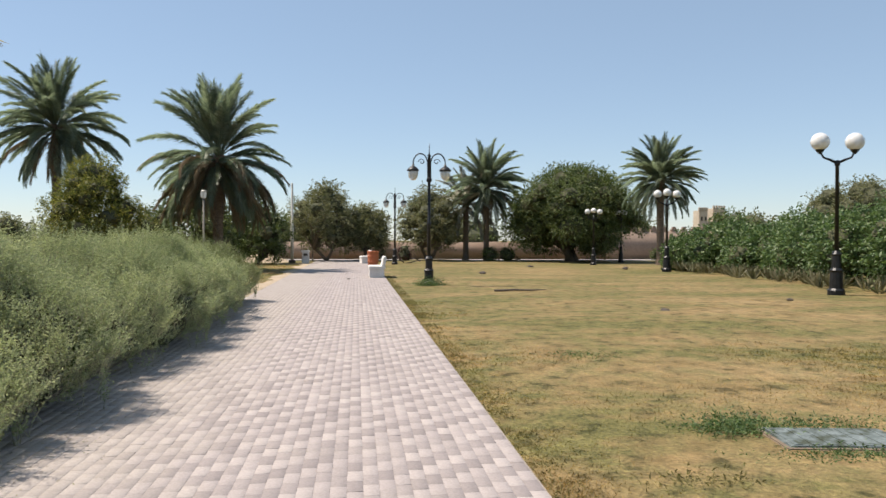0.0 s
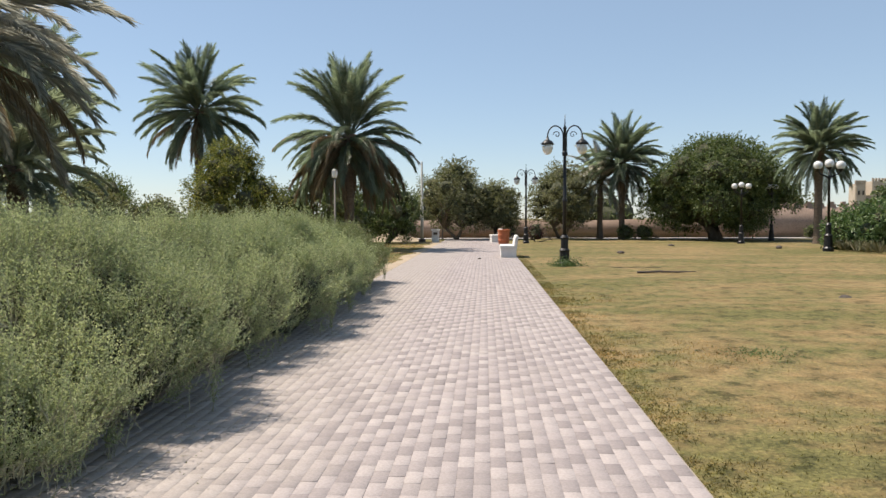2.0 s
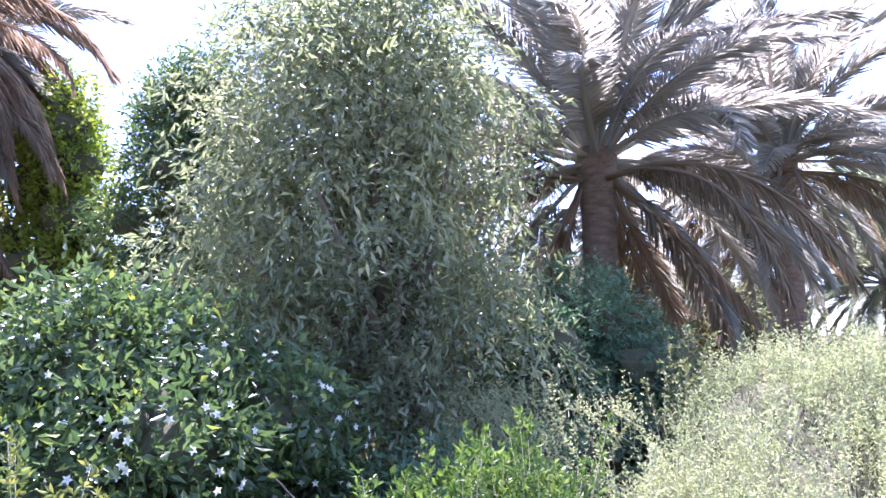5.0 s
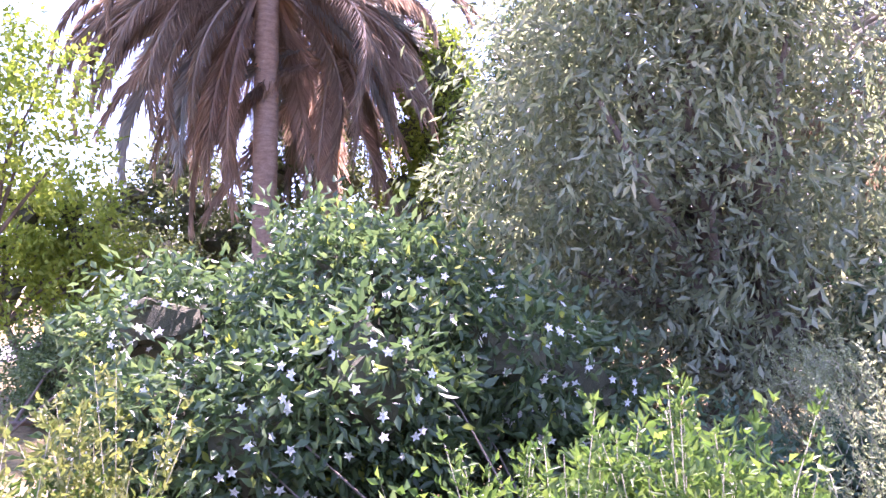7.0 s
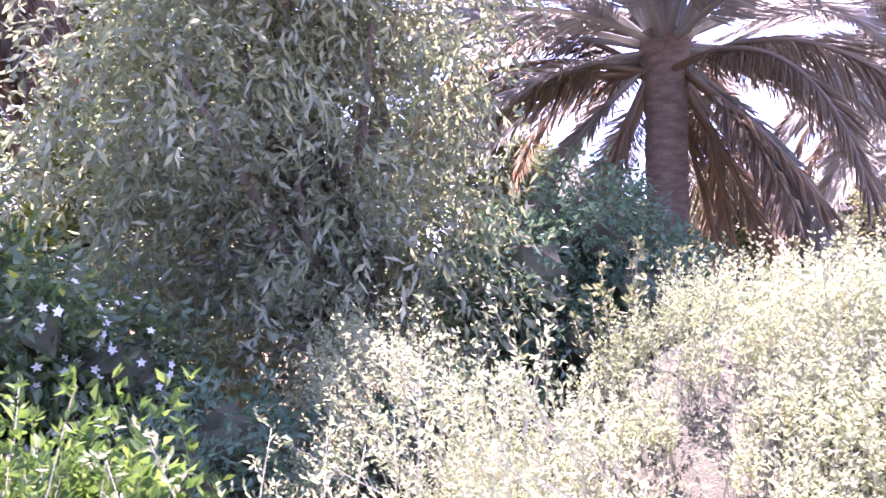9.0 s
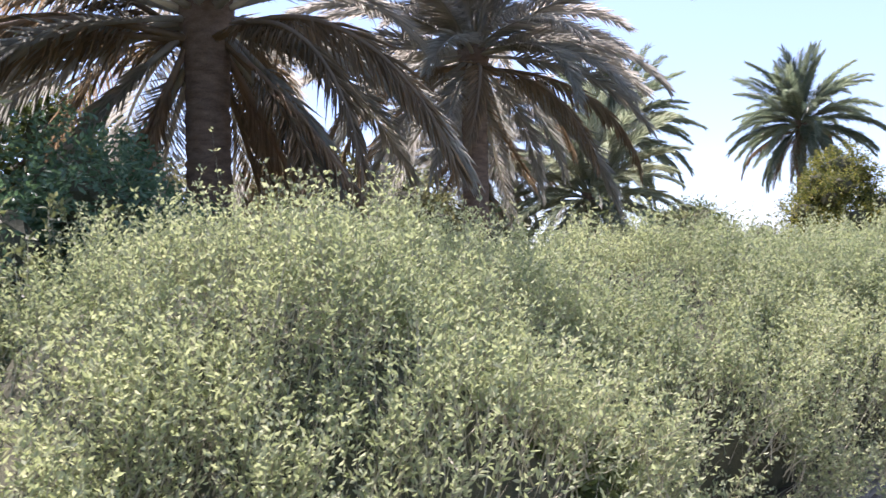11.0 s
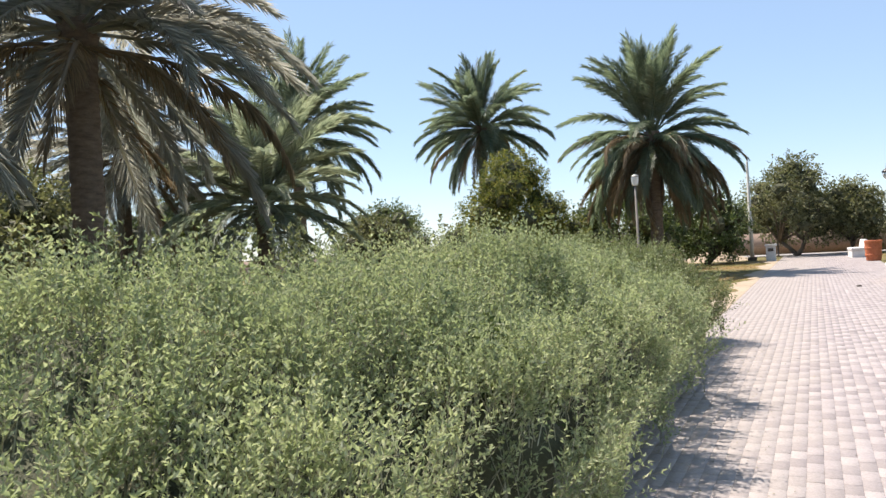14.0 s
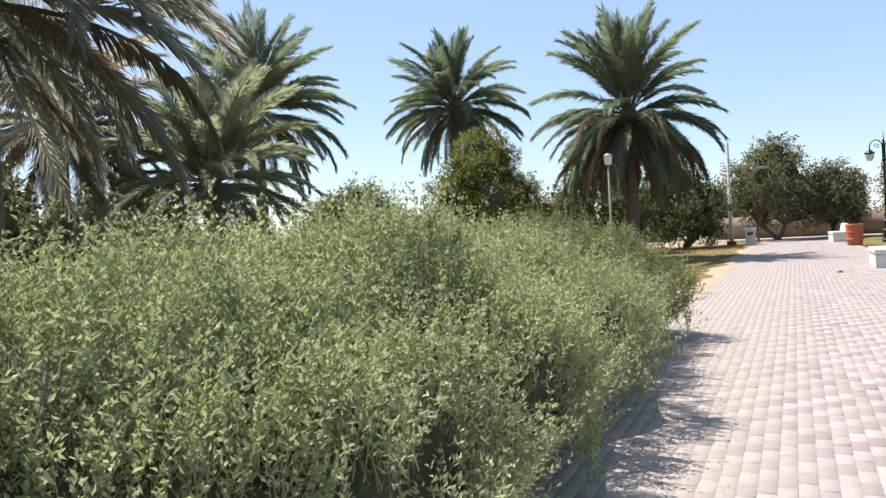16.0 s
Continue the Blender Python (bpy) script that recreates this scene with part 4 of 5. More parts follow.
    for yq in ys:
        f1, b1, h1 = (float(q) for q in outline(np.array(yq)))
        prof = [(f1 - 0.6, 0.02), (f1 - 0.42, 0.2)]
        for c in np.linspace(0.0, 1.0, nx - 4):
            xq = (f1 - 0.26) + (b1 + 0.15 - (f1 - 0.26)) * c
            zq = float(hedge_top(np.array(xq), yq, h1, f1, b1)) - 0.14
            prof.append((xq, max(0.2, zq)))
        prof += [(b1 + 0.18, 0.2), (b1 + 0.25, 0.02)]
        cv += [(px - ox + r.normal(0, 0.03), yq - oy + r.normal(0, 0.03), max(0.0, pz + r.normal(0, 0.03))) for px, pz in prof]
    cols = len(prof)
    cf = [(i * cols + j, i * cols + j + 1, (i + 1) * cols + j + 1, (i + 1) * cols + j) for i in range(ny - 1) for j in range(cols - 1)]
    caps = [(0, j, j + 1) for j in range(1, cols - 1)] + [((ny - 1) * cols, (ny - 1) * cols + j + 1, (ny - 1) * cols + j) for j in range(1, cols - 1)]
    part_mesh("inner_thicket", mesh_of("inner_thicket", cv, [np.array(cf), np.array(caps)], M_SHADED_TWIG), t, "solid dark core standing in for the shade between the leaves", "stuff")
    return t


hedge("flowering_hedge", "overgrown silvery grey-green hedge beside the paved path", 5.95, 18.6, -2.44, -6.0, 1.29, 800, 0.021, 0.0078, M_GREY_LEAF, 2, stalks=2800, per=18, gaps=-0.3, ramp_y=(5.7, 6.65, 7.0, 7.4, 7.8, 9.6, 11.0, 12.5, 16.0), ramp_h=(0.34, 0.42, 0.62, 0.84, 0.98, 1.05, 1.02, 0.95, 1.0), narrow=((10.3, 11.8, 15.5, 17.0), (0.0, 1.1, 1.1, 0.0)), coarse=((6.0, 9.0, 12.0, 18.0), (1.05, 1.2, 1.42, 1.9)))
hedge("end_shrub", "darker olive-green shrub closing the hedge", 18.4, 20.9, -2.55, -5.2, 1.34, 300, 0.034, 0.014, M_END_LEAF, 6, stalks=120)
hedge("low_hedge", "low fresh green leafy bushes in front of the flowering bush", -0.6, 5.75, -2.85, -4.2, 0.68, 300, 0.06, 0.026, M_LOW_LEAF, 4, stalks=220, per=12, ramp_y=(-0.6, 2.9, 3.5, 4.0, 4.5, 5.0, 5.3, 5.7), ramp_h=(1.2, 1.1, 0.65, 0.72, 1.1, 1.35, 1.55, 1.5))


def sprig_plant(x, y, height, stems, spread, leaf, width, material, seed, label):
    """Upright leafy stems from one root, each with small side shoots."""
    r = np.random.default_rng(seed)
    t = thing("sprig_plant", label, "plant", (x, y, 0.02), group="upright sprigs along the path")
    bm = bmesh.new()
    pts, ways = [], []
    for k in range(stems):
        lean = r.normal(0, spread, 2)
        h = height * r.uniform(0.62, 1.05)
        foot = Vector((r.normal(0, 0.06), r.normal(0, 0.06), 0))
        tip = Vector((lean[0], lean[1], h))
        mid = foot.lerp(tip, 0.5) + Vector((lean[0] * -0.15, lean[1] * -0.15, 0.03))
        tube_bm([foot, mid, tip], [0.003, 0.002, 0.001], 4, bm)
        for q in np.linspace(0.25, 1.0, 26):
            at = (foot.lerp(mid, q * 2) if q < 0.5 else mid.lerp(tip, q * 2 - 1))
            side = unit(np.append(r.normal(size=2), 0.7))
            ln = r.uniform(0.04, 0.2) * (1.2 - q) + 0.015
            for j in np.linspace(0.1, 1, 6):
                pts.append(np.array(at) + side * ln * j)
                ways.append(side * 0.6 + r.normal(0, 0.6, 3) + np.array([0, 0, 0.35]))
    part("stem", bm, M_STEM, t, "thin pale stems", smooth=True)
    pts, ways = np.array(pts), np.array(ways)
    v, f = leaf_arrays(pts, ways, leaf * r.uniform(0.7, 1.25, len(pts)), width * r.uniform(0.8, 1.2, len(pts)), 0.25)
    part_mesh("foliage", mesh_of("foliage", v, f, material), t, kind="stuff")
    return t


for _n, (_x, _y, _h) in enumerate([(-3.25, 4.95, 1.2), (-3.45, 5.12, 1.16), (-3.2, 5.25, 1.24), (-3.3, 5.42, 1.12), (-3.55, 4.72, 1.08), (-3.1, 5.05, 0.95)]):
    sprig_plant(_x, _y, _h, 18, 0.13, 0.034, 0.013, M_LOW_LEAF, 300 + _n, "upright fresh green leafy sprigs beside the path")
for _n, (_x, _y, _h) in enumerate([(-3.4, 3.2, 1.2), (-3.65, 3.42, 1.24)]):
    sprig_plant(_x, _y, _h, 20, 0.17, 0.036, 0.015, M_OLIVE_LEAF, 320 + _n, "yellow-green leafy sprigs beside the path")
for _n, (_x, _y, _h) in enumerate([(-3.2, 5.7, 1.12), (-3.3, 5.95, 1.24), (-3.05, 6.2, 1.3), (-2.85, 6.4, 1.12), (-3.35, 6.4, 1.26)]):
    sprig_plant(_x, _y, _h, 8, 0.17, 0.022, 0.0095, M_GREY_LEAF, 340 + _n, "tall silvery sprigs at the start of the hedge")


def hedge_weed(x, y, z, r, seed):
    """A darker plant that has grown out through the hedge's face."""
    t = thing("hedge_weed", "dark green leafy weed growing out of the hedge", "weed", (x, y, 0.03))
    part("stalk", tube_bm([(-0.35, 0, 0.0), (-0.2, 0, z * 0.6), (0, 0, z)], [0.02, 0.016, 0.008], 6), M_STEM, t)
    part_mesh("foliage", crown_mesh("foliage", [(0, 0, z, r, r), (-0.05, 0.22, z - 0.2, r * 0.8, r * 0.8), (0.0, -0.2, z - 0.12, r * 0.7, r * 0.7)], 5200, 0.045, 0.02, M_TREE_LEAF, seed), t, kind="stuff")


hedge_weed(-2.74, 12.5, 0.82, 0.27, 611)
hedge_weed(-2.75, 8.6, 0.6, 0.2, 612)
_w = np.random.default_rng(77)
for _n in range(26):
    _y = 7.6 + 9.5 * (_n + _w.uniform(-0.3, 0.3)) / 26
    _x = _w.uniform(-5.7, -4.1)
    sprig_plant(_x, _y, _w.uniform(1.55, 1.8), 8, 0.16, 0.042, 0.02, M_WEED_LEAF, 380 + _n, "tall dusty green weed rising through the hedge top")


# ---- lamps ----
def street_lamp():
    """Black cast post with a finial, two scrolled arms and hanging glass lanterns."""
    t = thing("street_lamp", "black cast-iron street lamp with two hanging lanterns", "street lamp", group="twin lantern lamps along the path")
    part("base", lathe_bm([(0.20, -0.05), (0.20, 0.10), (0.16, 0.14), (0.15, 0.45), (0.17, 0.5), (0.12, 0.56), (0.115, 0.85), (0.14, 0.9), (0.08, 0.98)], 12), M_BLACK, t, smooth=False)
    part("post", lathe_bm([(0.062, 0.95), (0.058, 2.0), (0.075, 2.03), (0.075, 2.09), (0.052, 2.12), (0.046, 4.3), (0.06, 4.33), (0.02, 4.4), (0.008, 4.75)], 12), M_BLACK, t, smooth=True)
    part("collar", lathe_bm([(0.075, 3.45), (0.09, 3.5), (0.09, 3.56), (0.06, 3.62)], 12), M_BLACK, t)
    for sg in (-1, 1):
        arc = [(sg * (0.05 + 0.245 - 0.245 * math.cos(a)), 0, 4.06 + 0.34 * math.sin(a)) for a in np.linspace(0, math.pi * 1.02, 14)]
        arm = part("arm", tube_bm([(sg * 0.05, 0, 3.5)] + arc, 0.022, 7), M_BLACK, t, smooth=True)
        curl = [(sg * (0.25 + (0.12 - 0.008 * k) * math.cos(0.55 * k)), 0, 4.12 + (0.12 - 0.008 * k) * math.sin(0.55 * k)) for k in range(14)]
        part("scroll", tube_bm(curl, 0.013, 6), M_BLACK, arm, smooth=True)
        lamp = part("lantern", lathe_bm([(0.03, 4.06), (0.05, 3.98), (0.12, 3.94), (0.19, 3.87), (0.21, 3.83), (0.18, 3.81)], 14, at=(sg * 0.54, 0, 0)), M_BLACK, t, smooth=True)
        part("glass", lathe_bm([(0.17, 3.825), (0.175, 3.74), (0.14, 3.6), (0.08, 3.52), (0.02, 3.50)], 14, at=(sg * 0.54, 0, 0)), M_GLASS, lamp, "clear glass bowl", smooth=True)
    return t


lamp = street_lamp()
lamp.matrix_world = pose(2.36, 26.58, 0)
copy_thing(lamp, pose(2.3, 48.33, 0))
for lx, ly, ls in ((1.95, 60.6, 0.86), (1.4, 60.7, 0.74)):
    o = copy_thing(lamp, pose(lx, ly, 0))
    o.matrix_world = pose(lx, ly, 0) @ Matrix.Scale(ls, 4)


def globe_lamp(count, height, label, group):
    """Black post with a stepped base and opal globes on curved arms."""
    t = thing("globe_lamp", label, "street lamp", group=group)
    h, ball = height, 0.26 if count == 2 else 0.2
    part("base", lathe_bm([(0.24, -0.05), (0.24, 0.1), (0.19, 0.16), (0.17, 0.62), (0.19, 0.68), (0.13, 0.75), (0.12, 1.1), (0.14, 1.15), (0.07, 1.25)], 12), M_BLACK, t)
    part("post", lathe_bm([(0.06, 1.2), (0.052, h - 0.75), (0.08, h - 0.72), (0.08, h - 0.62), (0.05, h - 0.58)] + ([(0.045, h - 0.25)] if count == 3 else []), 12), M_BLACK, t, smooth=True)
    ends = [(-0.5, h - 0.3), (0.5, h - 0.3)] + ([(0.0, h - 0.22)] if count == 3 else [])
    for gx, gz in ends:
        if gx:
            arm = [(0, 0, h - 0.66), (gx * 0.45, 0, h - 0.56), (gx * 0.8, 0, h - 0.62 + 0.12), (gx, 0, gz - 0.02)]
            part("arm", tube_bm(arm, [0.045, 0.035, 0.03, 0.028], 8), M_BLACK, t, smooth=True)
        part("cup", lathe_bm([(0.03, gz - 0.1), (0.09, gz - 0.03), (0.13, gz + 0.03), (0.11, gz + 0.05)], 12, at=(gx, 0, 0)), M_BLACK, t)
        bm = bmesh.new()
        bmesh.ops.create_uvsphere(bm, u_segments=22, v_segments=14, radius=ball, matrix=Matrix.Translation((gx, 0, gz + ball)))
        part("globe", bm, M_OPAL, t, "white opal globe", smooth=True)
    return t


twin = globe_lamp(2, 4.45, "black lamp post with two white opal globes", "opal globe lamps")
twin.matrix_world = pose(13.8, 21.9, 0, 0, 0, -8)
trio = globe_lamp(3, 3.95, "black lamp post with three white opal globes", "opal globe lamps")
trio.matrix_world = pose(15.4, 37.9, 0)
for lx, ly, la, ls in ((14.7, 47.6, 10, 0.86), (18.4, 53.0, 40, 0.9)):
    o = copy_thing(trio, pose(lx, ly, 0))
    o.matrix_world = pose(lx, ly, 0, 0, 0, la) @ Matrix.Scale(ls, 4)


def box_lamp(x, y, h):
    t = thing("garden_lamp", "slim grey garden lamp with a white box lantern", "lamp post", (x, y, 0))
    part("post", lathe_bm([(0.09, -0.05), (0.09, 0.06), (0.05, 0.1), (0.035, h - 0.28)], 10), M_POST, t, smooth=True)
    part("lantern", lathe_bm([(0.06, h - 0.28), (0.10, h - 0.25), (0.12, h - 0.04), (0.10, h)], 8), M_OPAL, t, "white lantern")
    part("cap", lathe_bm([(0.13, h), (0.14, h + 0.02), (0.04, h + 0.08)], 8), M_GREY_METAL, t)


box_lamp(-6.4, 34.0, 3.5)
box_lamp(-3.2, 57.0, 2.5)


def pale_pole(x, y):
    t = thing("light_pole", "tall pale painted pole on a dark footing", "pole", (x, y, 0))
    part("footing", box_bm(-0.22, 0.22, -0.22, 0.22, -0.05, 0.16), M_STONE, t, bevel=0.03)
    part("shaft", lathe_bm([(0.11, 0.14), (0.10, 2.4), (0.085, 2.42), (0.06, 5.2), (0.02, 5.25)], 12), M_PALE_POLE, t, smooth=True)
    part("junction_box", box_bm(-0.08, 0.08, -0.2, -0.09, 1.7, 2.1), M_PALE_POLE, t, bevel=0.01)


pale_pole(-4.29, 52.5)


# ---- benches and bins ----
def bench():
    """White concrete bench: a solid seat block and a sloping back slab."""
    t = thing("park_bench", "white painted concrete bench with a sloping back", "bench", group="white benches along the path")
    part("seat", box_bm(-0.36, 0.30, -0.95, 0.95, 0.34, 0.46), M_WHITE, t, bevel=0.025)
    part("plinth", box_bm(-0.33, 0.26, -0.9, 0.9, -0.03, 0.335), M_WHITE, t, bevel=0.015)
    b = box_bm(0.16, 0.28, -0.92, 0.92, 0.44, 0.84)
    for v in b.verts:
        v.co.x += (v.co.z - 0.44) * 0.18
    part("backrest", b, M_WHITE, t, bevel=0.025)
    return t


seat = bench()
seat.matrix_world = pose(0.80, 32.6, 0.0)
copy_thing(seat, pose(0.55, 50.8, 0.0, 0, 0, 4))


def barrel_bin(x, y):
    t = thing("litter_bin", "round terracotta-red litter bin by the path", "litter bin", (x, y, 0))
    t.scale = (1.05, 1.05, 1.22)
    part("body", lathe_bm([(0.24, 0), (0.27, 0.05), (0.30, 0.35), (0.31, 0.62), (0.33, 0.64), (0.33, 0.70), (0.29, 0.71), (0.27, 0.6)], 20), M_TERRA, t, smooth=False)
    for z in (0.18, 0.42):
        part("band", lathe_bm([(0.295, z), (0.318, z + 0.01), (0.318, z + 0.05), (0.30, z + 0.06)], 20), M_TERRA, t)


barrel_bin(0.91, 45.7)


def box_bin(x, y):
    t = thing("litter_bin", "square white concrete litter bin with a dark slot", "litter bin", (x, y, 0))
    part("body", box_bm(-0.22, 0.22, -0.22, 0.22, -0.02, 0.72), M_WHITE, t, bevel=0.02)
    part("lid", box_bm(-0.27, 0.27, -0.27, 0.27, 0.72, 0.82), M_WHITE, t, bevel=0.02)
    part("slot", box_bm(-0.13, 0.13, -0.235, -0.2, 0.48, 0.63), M_STONE, t)


box_bin(-3.27, 50.45)


def pillar(x, y):
    t = thing("garden_pillar", "pale weathered stone pillar beside the side path", "pillar", (x, y, 0))
    part("shaft", box_bm(-0.15, 0.15, -0.15, 0.15, -0.05, 1.3), M_PALE_POLE, t, bevel=0.02)
    part("cap", box_bm(-0.2, 0.2, -0.2, 0.2, 1.3, 1.4), M_PALE_POLE, t, bevel=0.02)


pillar(-17.5, -4.9)


# ---- lawn details ----
def mound(x, y, rx, ry, h):
    v, q = [], []
    r = np.random.default_rng(5)
    for i in range(9):
        for k in range(22):
            a, u = 2 * math.pi * k / 22, i / 8
            v.append((rx * u * math.cos(a), ry * u * math.sin(a), h * (math.cos(math.pi * u) * 0.5 + 0.5) * (1 + 0.12 * r.normal()) - 0.06))
    q = [(i * 22 + k, (i + 1) * 22 + k, (i + 1) * 22 + (k + 1) % 22, i * 22 + (k + 1) % 22) for i in range(8) for k in range(22)]
    t = thing("sand_heap", "low heap of pale sand on the lawn", "sand", (x, y, 0))
    part_mesh("heap", mesh_of("heap", v, np.array(q), M_SAND, True), t)


mound(-6.4, 54.5, 2.6, 1.6, 0.55)


def cover():
    """A pale blue-grey access cover set in a raised frame."""
    t = thing("access_cover", "weathered blue-grey access cover sunk in the lawn", "access cover", (3.6, 6.62, 0), -8)
    part("frame", box_bm(-0.50, 0.50, -0.32, 0.32, -0.05, 0.02), M_SOIL, t, bevel=0.01)
    part("plate", box_bm(-0.46, 0.46, -0.28, 0.28, 0.0, 0.032), M_PLATE, t, bevel=0.008)
    for k in range(7):
        part("rib", box_bm(-0.42 + 0.13 * k, -0.36 + 0.13 * k, -0.25, 0.25, 0.03, 0.037), M_PLATE, t)


cover()


def weeds(name, label, x, y, rx, ry, h, n, material, seed, leaf=0.05):
    r = np.random.default_rng(seed)
    t = thing(name, label, "weeds", (x, y, 0))
    base = np.stack([r.normal(0, rx, n), r.normal(0, ry, n), r.uniform(0.0, h, n) * r.random(n)], axis=1)
    way = r.normal(size=(n, 3)) * np.array([1, 1, 0.6]) + np.array([0, 0, 0.7])
    v, f = leaf_arrays(base, way, leaf * r.uniform(0.6, 1.4, n), leaf * 0.35, 0.2)
    part_mesh("leaves", mesh_of("leaves", v, f, material), t, kind="stuff")


weeds("weed_clump", "green weeds growing round the access cover", 2.95, 7.0, 0.17, 0.13, 0.17, 1300, M_SHRUB_LEAF, 201, 0.035)
weeds("weed_clump", "green grass round the access cover", 3.6, 7.05, 0.42, 0.12, 0.07, 900, M_SHRUB_LEAF, 202, 0.032)
weeds("weed_clump", "green grass round the access cover", 3.5, 6.2, 0.34, 0.10, 0.07, 800, M_SHRUB_LEAF, 203, 0.032)
weeds("weed_clump", "sparse dark weeds in the lawn", 2.15, 5.75, 0.17, 0.10, 0.07, 150, M_EDGE_GRASS, 204, 0.04)
weeds("weed_clump", "green weeds at the foot of the lamp post", 2.36, 26.35, 0.24, 0.16, 0.36, 1100, M_SHRUB_LEAF, 205, 0.07)
weeds("weed_clump", "green tuft in the dry lawn", 2.9, 11.0, 0.2, 0.2, 0.04, 420, M_SHRUB_LEAF, 206, 0.03)


def small_stone(x, y, s, seed):
    r = np.random.default_rng(seed)
    bm = bmesh.new()
    bmesh.ops.create_icosphere(bm, subdivisions=2, radius=s)
    for v in bm.verts:
        v.co *= 1 + r.normal(0, 0.12)
        v.co.z *= 0.55
    o = part("stone", bm, M_STONE)
    o.matrix_world = pose(x, y, s * 0.25)
    tagged(o, "small dark stone lying on the lawn", "stone", "stones on the lawn")


for _n, (_x, _y, _s) in enumerate([(6.5, 16.8, 0.11), (5.6, 35.0, 0.16), (9.6, 43.0, 0.16), (14.2, 40.5, 0.16), (11.0, 19.6, 0.08), (-0.35, 30.6, 0.06)]):
    small_stone(_x, _y, _s, 300 + _n)


def branch(x, y):
    t = thing("fallen_stick", "thin dry stick lying on the lawn", "stick", (x, y, 0.03))
    part("stick", tube_bm([(0, 0, 0), (0.6, 0.06, 0.02), (1.1, 0.02, 0.01), (1.6, 0.1, 0.015)], [0.035, 0.03, 0.025, 0.012], 6), M_STONE, t)


branch(4.0, 23.4)


def spiky_plant(x, y, s, seed):
    r = np.random.default_rng(seed)
    n = 26
    a = r.uniform(0, 2 * math.pi, n)
    el = r.uniform(0.5, 1.4, n)
    way = np.stack([np.cos(a) * np.cos(el), np.sin(a) * np.cos(el), np.sin(el)], axis=1)
    base = np.stack([np.cos(a) * 0.05, np.sin(a) * 0.05, np.full(n, 0.0)], axis=1)
    return leaf_arrays(base, way, s * r.uniform(0.7, 1.15, n), 0.07 * s, 0.3)


_spikes = [mesh_of("leaf_rosette", *spiky_plant(0, 0, 0.6, 400 + k), M_SPIKE_LEAF) for k in range(4)]
_r = np.random.default_rng(44)
for _k in range(46):
    _u = _k / 45
    _t = thing("spiky_plant", "dry pale spiky-leaved border plant", "plant", (16.4 - 1.5 * _u ** 2 + _r.normal(0, 0.28), 39.5 - 19.5 * _u + _r.normal(0, 0.2), 0.0), float(_r.uniform(0, 360)), "spiky border plants")
    part_mesh("leaf_rosette", _spikes[_k % 4], _t)


# ---- grass blades ----
def grass(name, x0, x1, y0, y1, n, h, seed, near=1.6, material=None):
    r = np.random.default_rng(seed)
    y = y0 + (y1 - y0) * r.random(n) ** near
    x = x0 + (x1 - x0) * r.random(n)
    p = np.stack([x, y, np.full(n, -0.025)], axis=1)
    keep = lumps(p, 1.7, 3) + 0.6 * lumps(p, 5.0, 1) > -0.5 + 0.7 * r.random(n) - 0.35
    p = p[keep]
    m = len(p)
    way = r.normal(size=(m, 3)) * np.array([0.9, 0.9, 0.1]) + np.array([0, 0, 0.75])
    ln = h * r.uniform(0.5, 1.5, m) * (0.75 + 0.5 * (lumps(p, 1.1, 9) + 0.4))
    v, f = leaf_arrays(p, way, ln, 0.007 + 0.0006 * (p[:, 1] - y0), 0.3)
    g = part_mesh(name, mesh_of(name, v, f, material or M_BLADE))
    return tagged(g, "short dry grass blades of the lawn", "grass", kind="stuff")


grass("grass", 1.12, 10.5, 3.6, 20, 170000, 0.04, 501, 2.0)
grass("grass", 1.08, 1.4, 3.0, 34, 9000, 0.035, 502, 1.3, M_EDGE_GRASS)
grass("grass", -6.5, -2.9, 21.2, 48, 9000, 0.05, 503, 1.2)

# fallen leaves and crumbs on the paving under the hedge
_r = np.random.default_rng(77)
_n = 1500
_p = np.stack([-2.75 + np.abs(_r.normal(0, 0.45, _n)), _r.uniform(2.5, 20, _n), np.full(_n, 0.012)], axis=1)
_w = _r.normal(size=(_n, 3)) * np.array([1, 1, 0.15])
_v, _f = leaf_arrays(_p, _w, _r.uniform(0.012, 0.03, _n), 0.01, 0.1, np.tile([0, 0, 1.0], (_n, 1)))
tagged(part_mesh("fallen_leaves", mesh_of("fallen_leaves", _v, _f, M_SPIKE_LEAF)), "dry fallen leaves scattered on the paving", "leaves", kind="stuff")


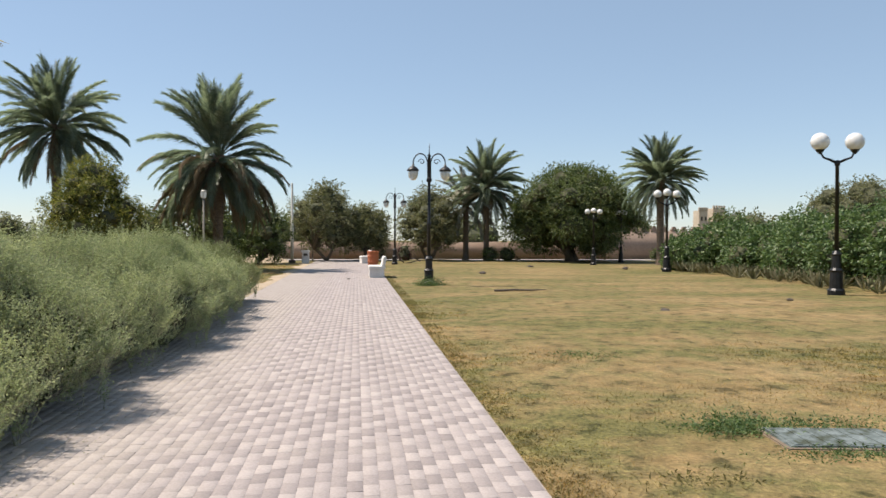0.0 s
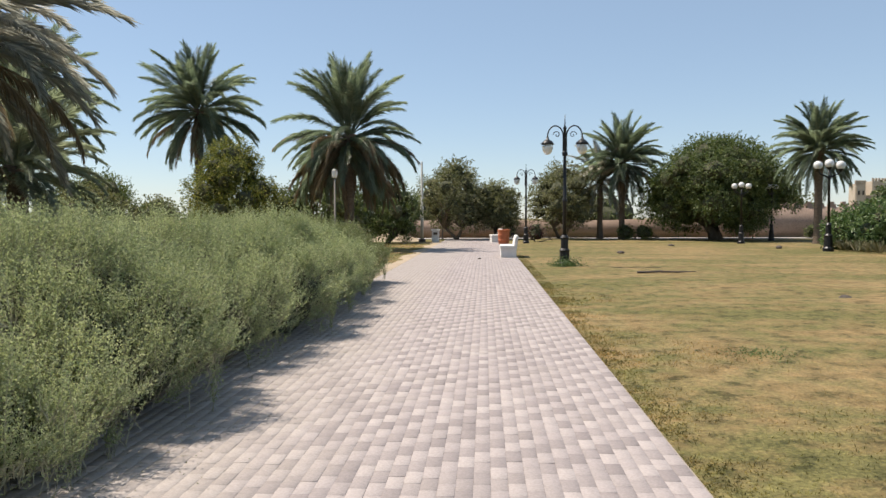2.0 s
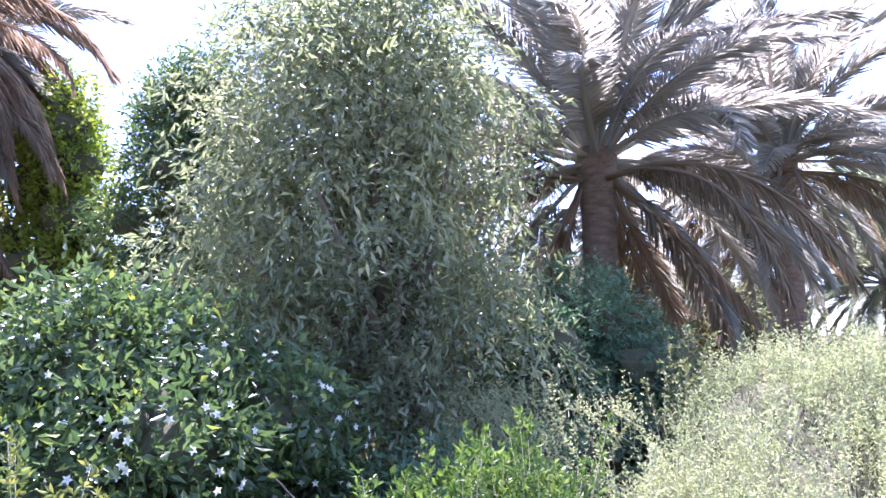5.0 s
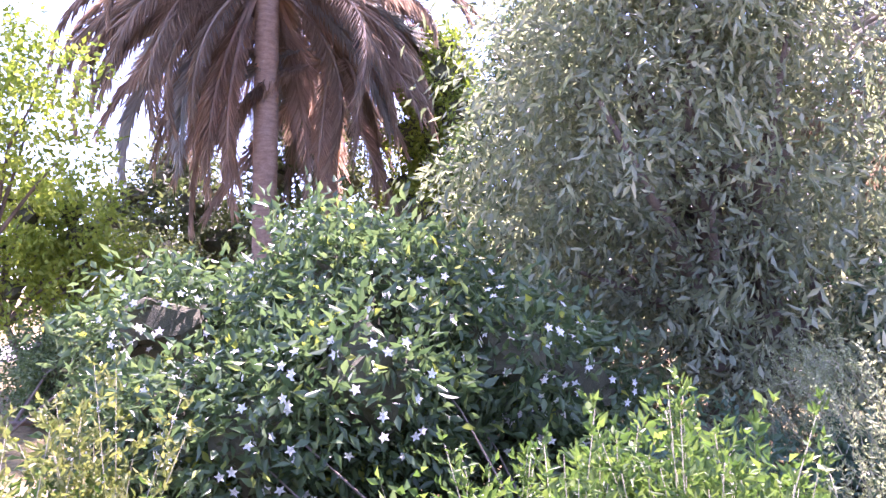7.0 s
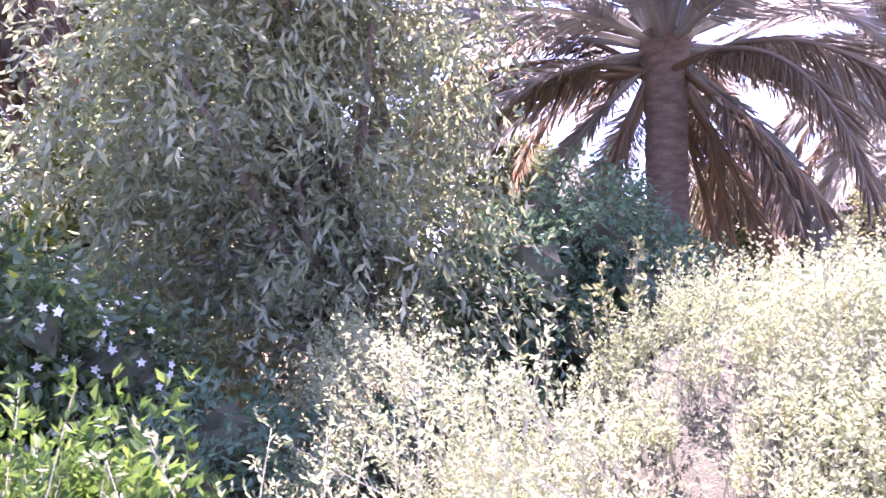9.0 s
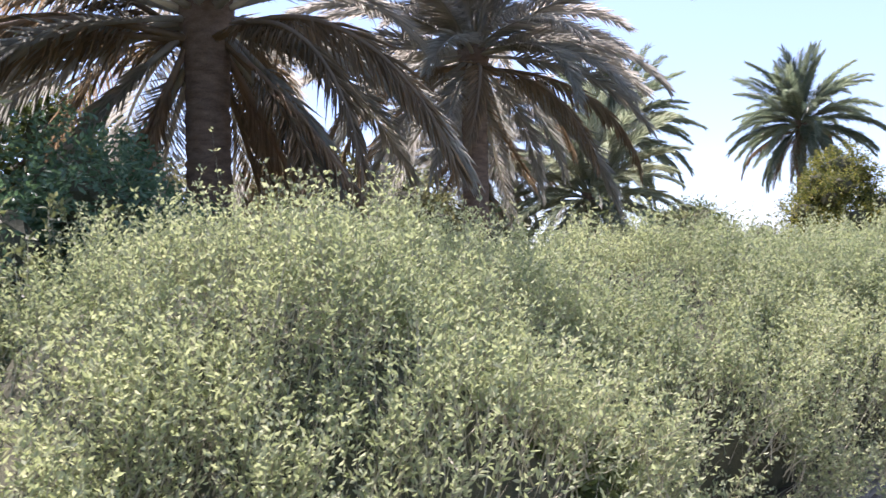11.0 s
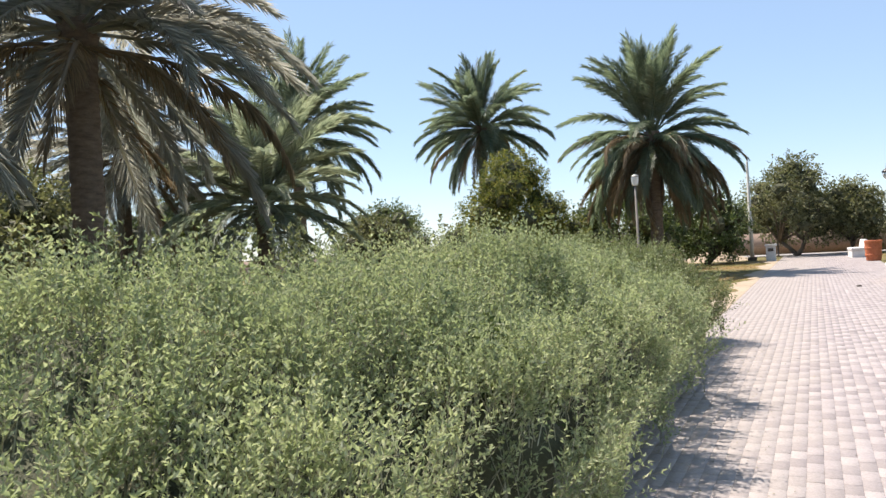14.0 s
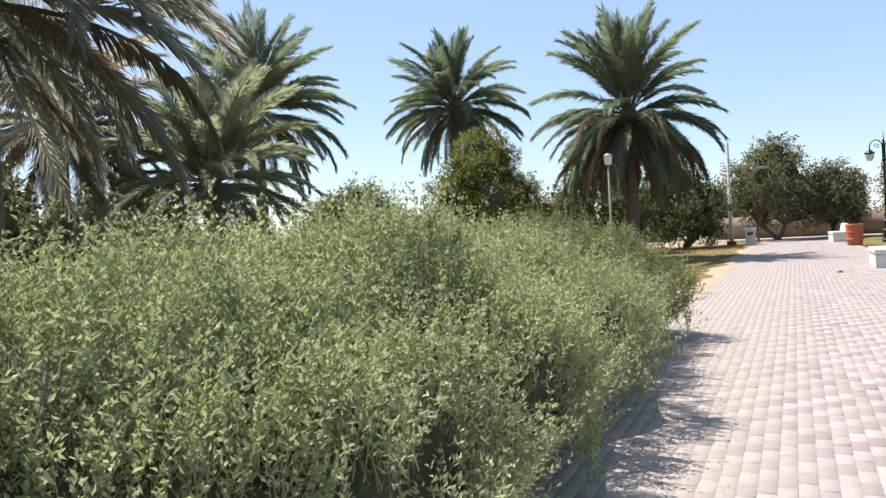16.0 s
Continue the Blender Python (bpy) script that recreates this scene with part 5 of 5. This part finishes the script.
# ---- paving ----
def paver_mesh(name, a, b, material):
    """One paver of half-sides a and b, with chamfered upper edges."""
    a, b, c, h = a - 0.0003, b - 0.001, 0.001, 0.03
    v = [(-a, -b, -h), (a, -b, -h), (a, b, -h), (-a, b, -h), (-a, -b, -c), (a, -b, -c), (a, b, -c), (-a, b, -c), (-a + c, -b + c, 0), (a - c, -b + c, 0), (a - c, b - c, 0), (-a + c, b - c, 0)]
    q = [(0, 1, 5, 4), (1, 2, 6, 5), (2, 3, 7, 6), (3, 0, 4, 7), (4, 5, 9, 8), (5, 6, 10, 9), (6, 7, 11, 10), (7, 4, 8, 11), (8, 9, 10, 11)]
    return np.array(v), np.array(q), mesh_of(name, np.array(v), np.array(q), material)


def paving():
    """Pavers in running bond along the path, light and dark taking turns."""
    r = np.random.default_rng(9)
    t = tagged(thing("paved_path", "two-tone pinkish grey concrete paver path", "paved path"), kind="structure")
    cols = int(round((X1 - X0) / PW))
    tones = {"light": ([], M_PAVER_LIGHT), "dark": ([], M_PAVER_DARK)}
    for i in range(cols):
        shift = PL * (0.5 * (i % 2) + r.normal(0, 0.04))
        for j in range(-40, 287):
            pale = (j + i // 2) % 2 == 0
            if r.random() < 0.06:
                pale = not pale
            tones["light" if pale else "dark"][0].append((X0 + (i + 0.5) * PW, (j + 0.5) * PL + shift))
    for tone, (cells, material) in tones.items():
        pv, pq, one = paver_mesh(tone + "_paver", PW / 2, PL / 2, material)
        c = np.array(cells)
        z = 0.006 + 0.0009 * r.normal(size=len(c)) + 0.0012 * np.sin(c[:, 1] * 0.7) * np.sin(c[:, 0] * 1.1)
        tilt = r.normal(0, 0.004, (len(c), 2))
        near = (c[:, 1] > 5.0) & (c[:, 1] < 7.0) & (c[:, 0] > -2.0)
        for k in np.nonzero(near)[0]:
            o = new("paver", one)
            o.parent = t
            o.matrix_local = Matrix.Translation((c[k, 0], c[k, 1], z[k])) @ Euler((tilt[k, 0], tilt[k, 1], 0)).to_matrix().to_4x4()
        rest = np.nonzero(~near)[0]
        v = np.repeat(pv[None], len(rest), axis=0)
        v[:, :, 2] += z[rest, None] + v[:, :, 0] * tilt[rest, 1:2] + v[:, :, 1] * tilt[rest, 0:1]
        v[:, :, 0] += c[rest, 0:1]
        v[:, :, 1] += c[rest, 1:2]
        f = (pq[None] + (np.arange(len(rest)) * len(pv))[:, None, None]).reshape(-1, 4)
        part_mesh(tone + "_pavers", mesh_of(tone + "_pavers", v.reshape(-1, 3), f, material), t, kind="stuff")


paving()
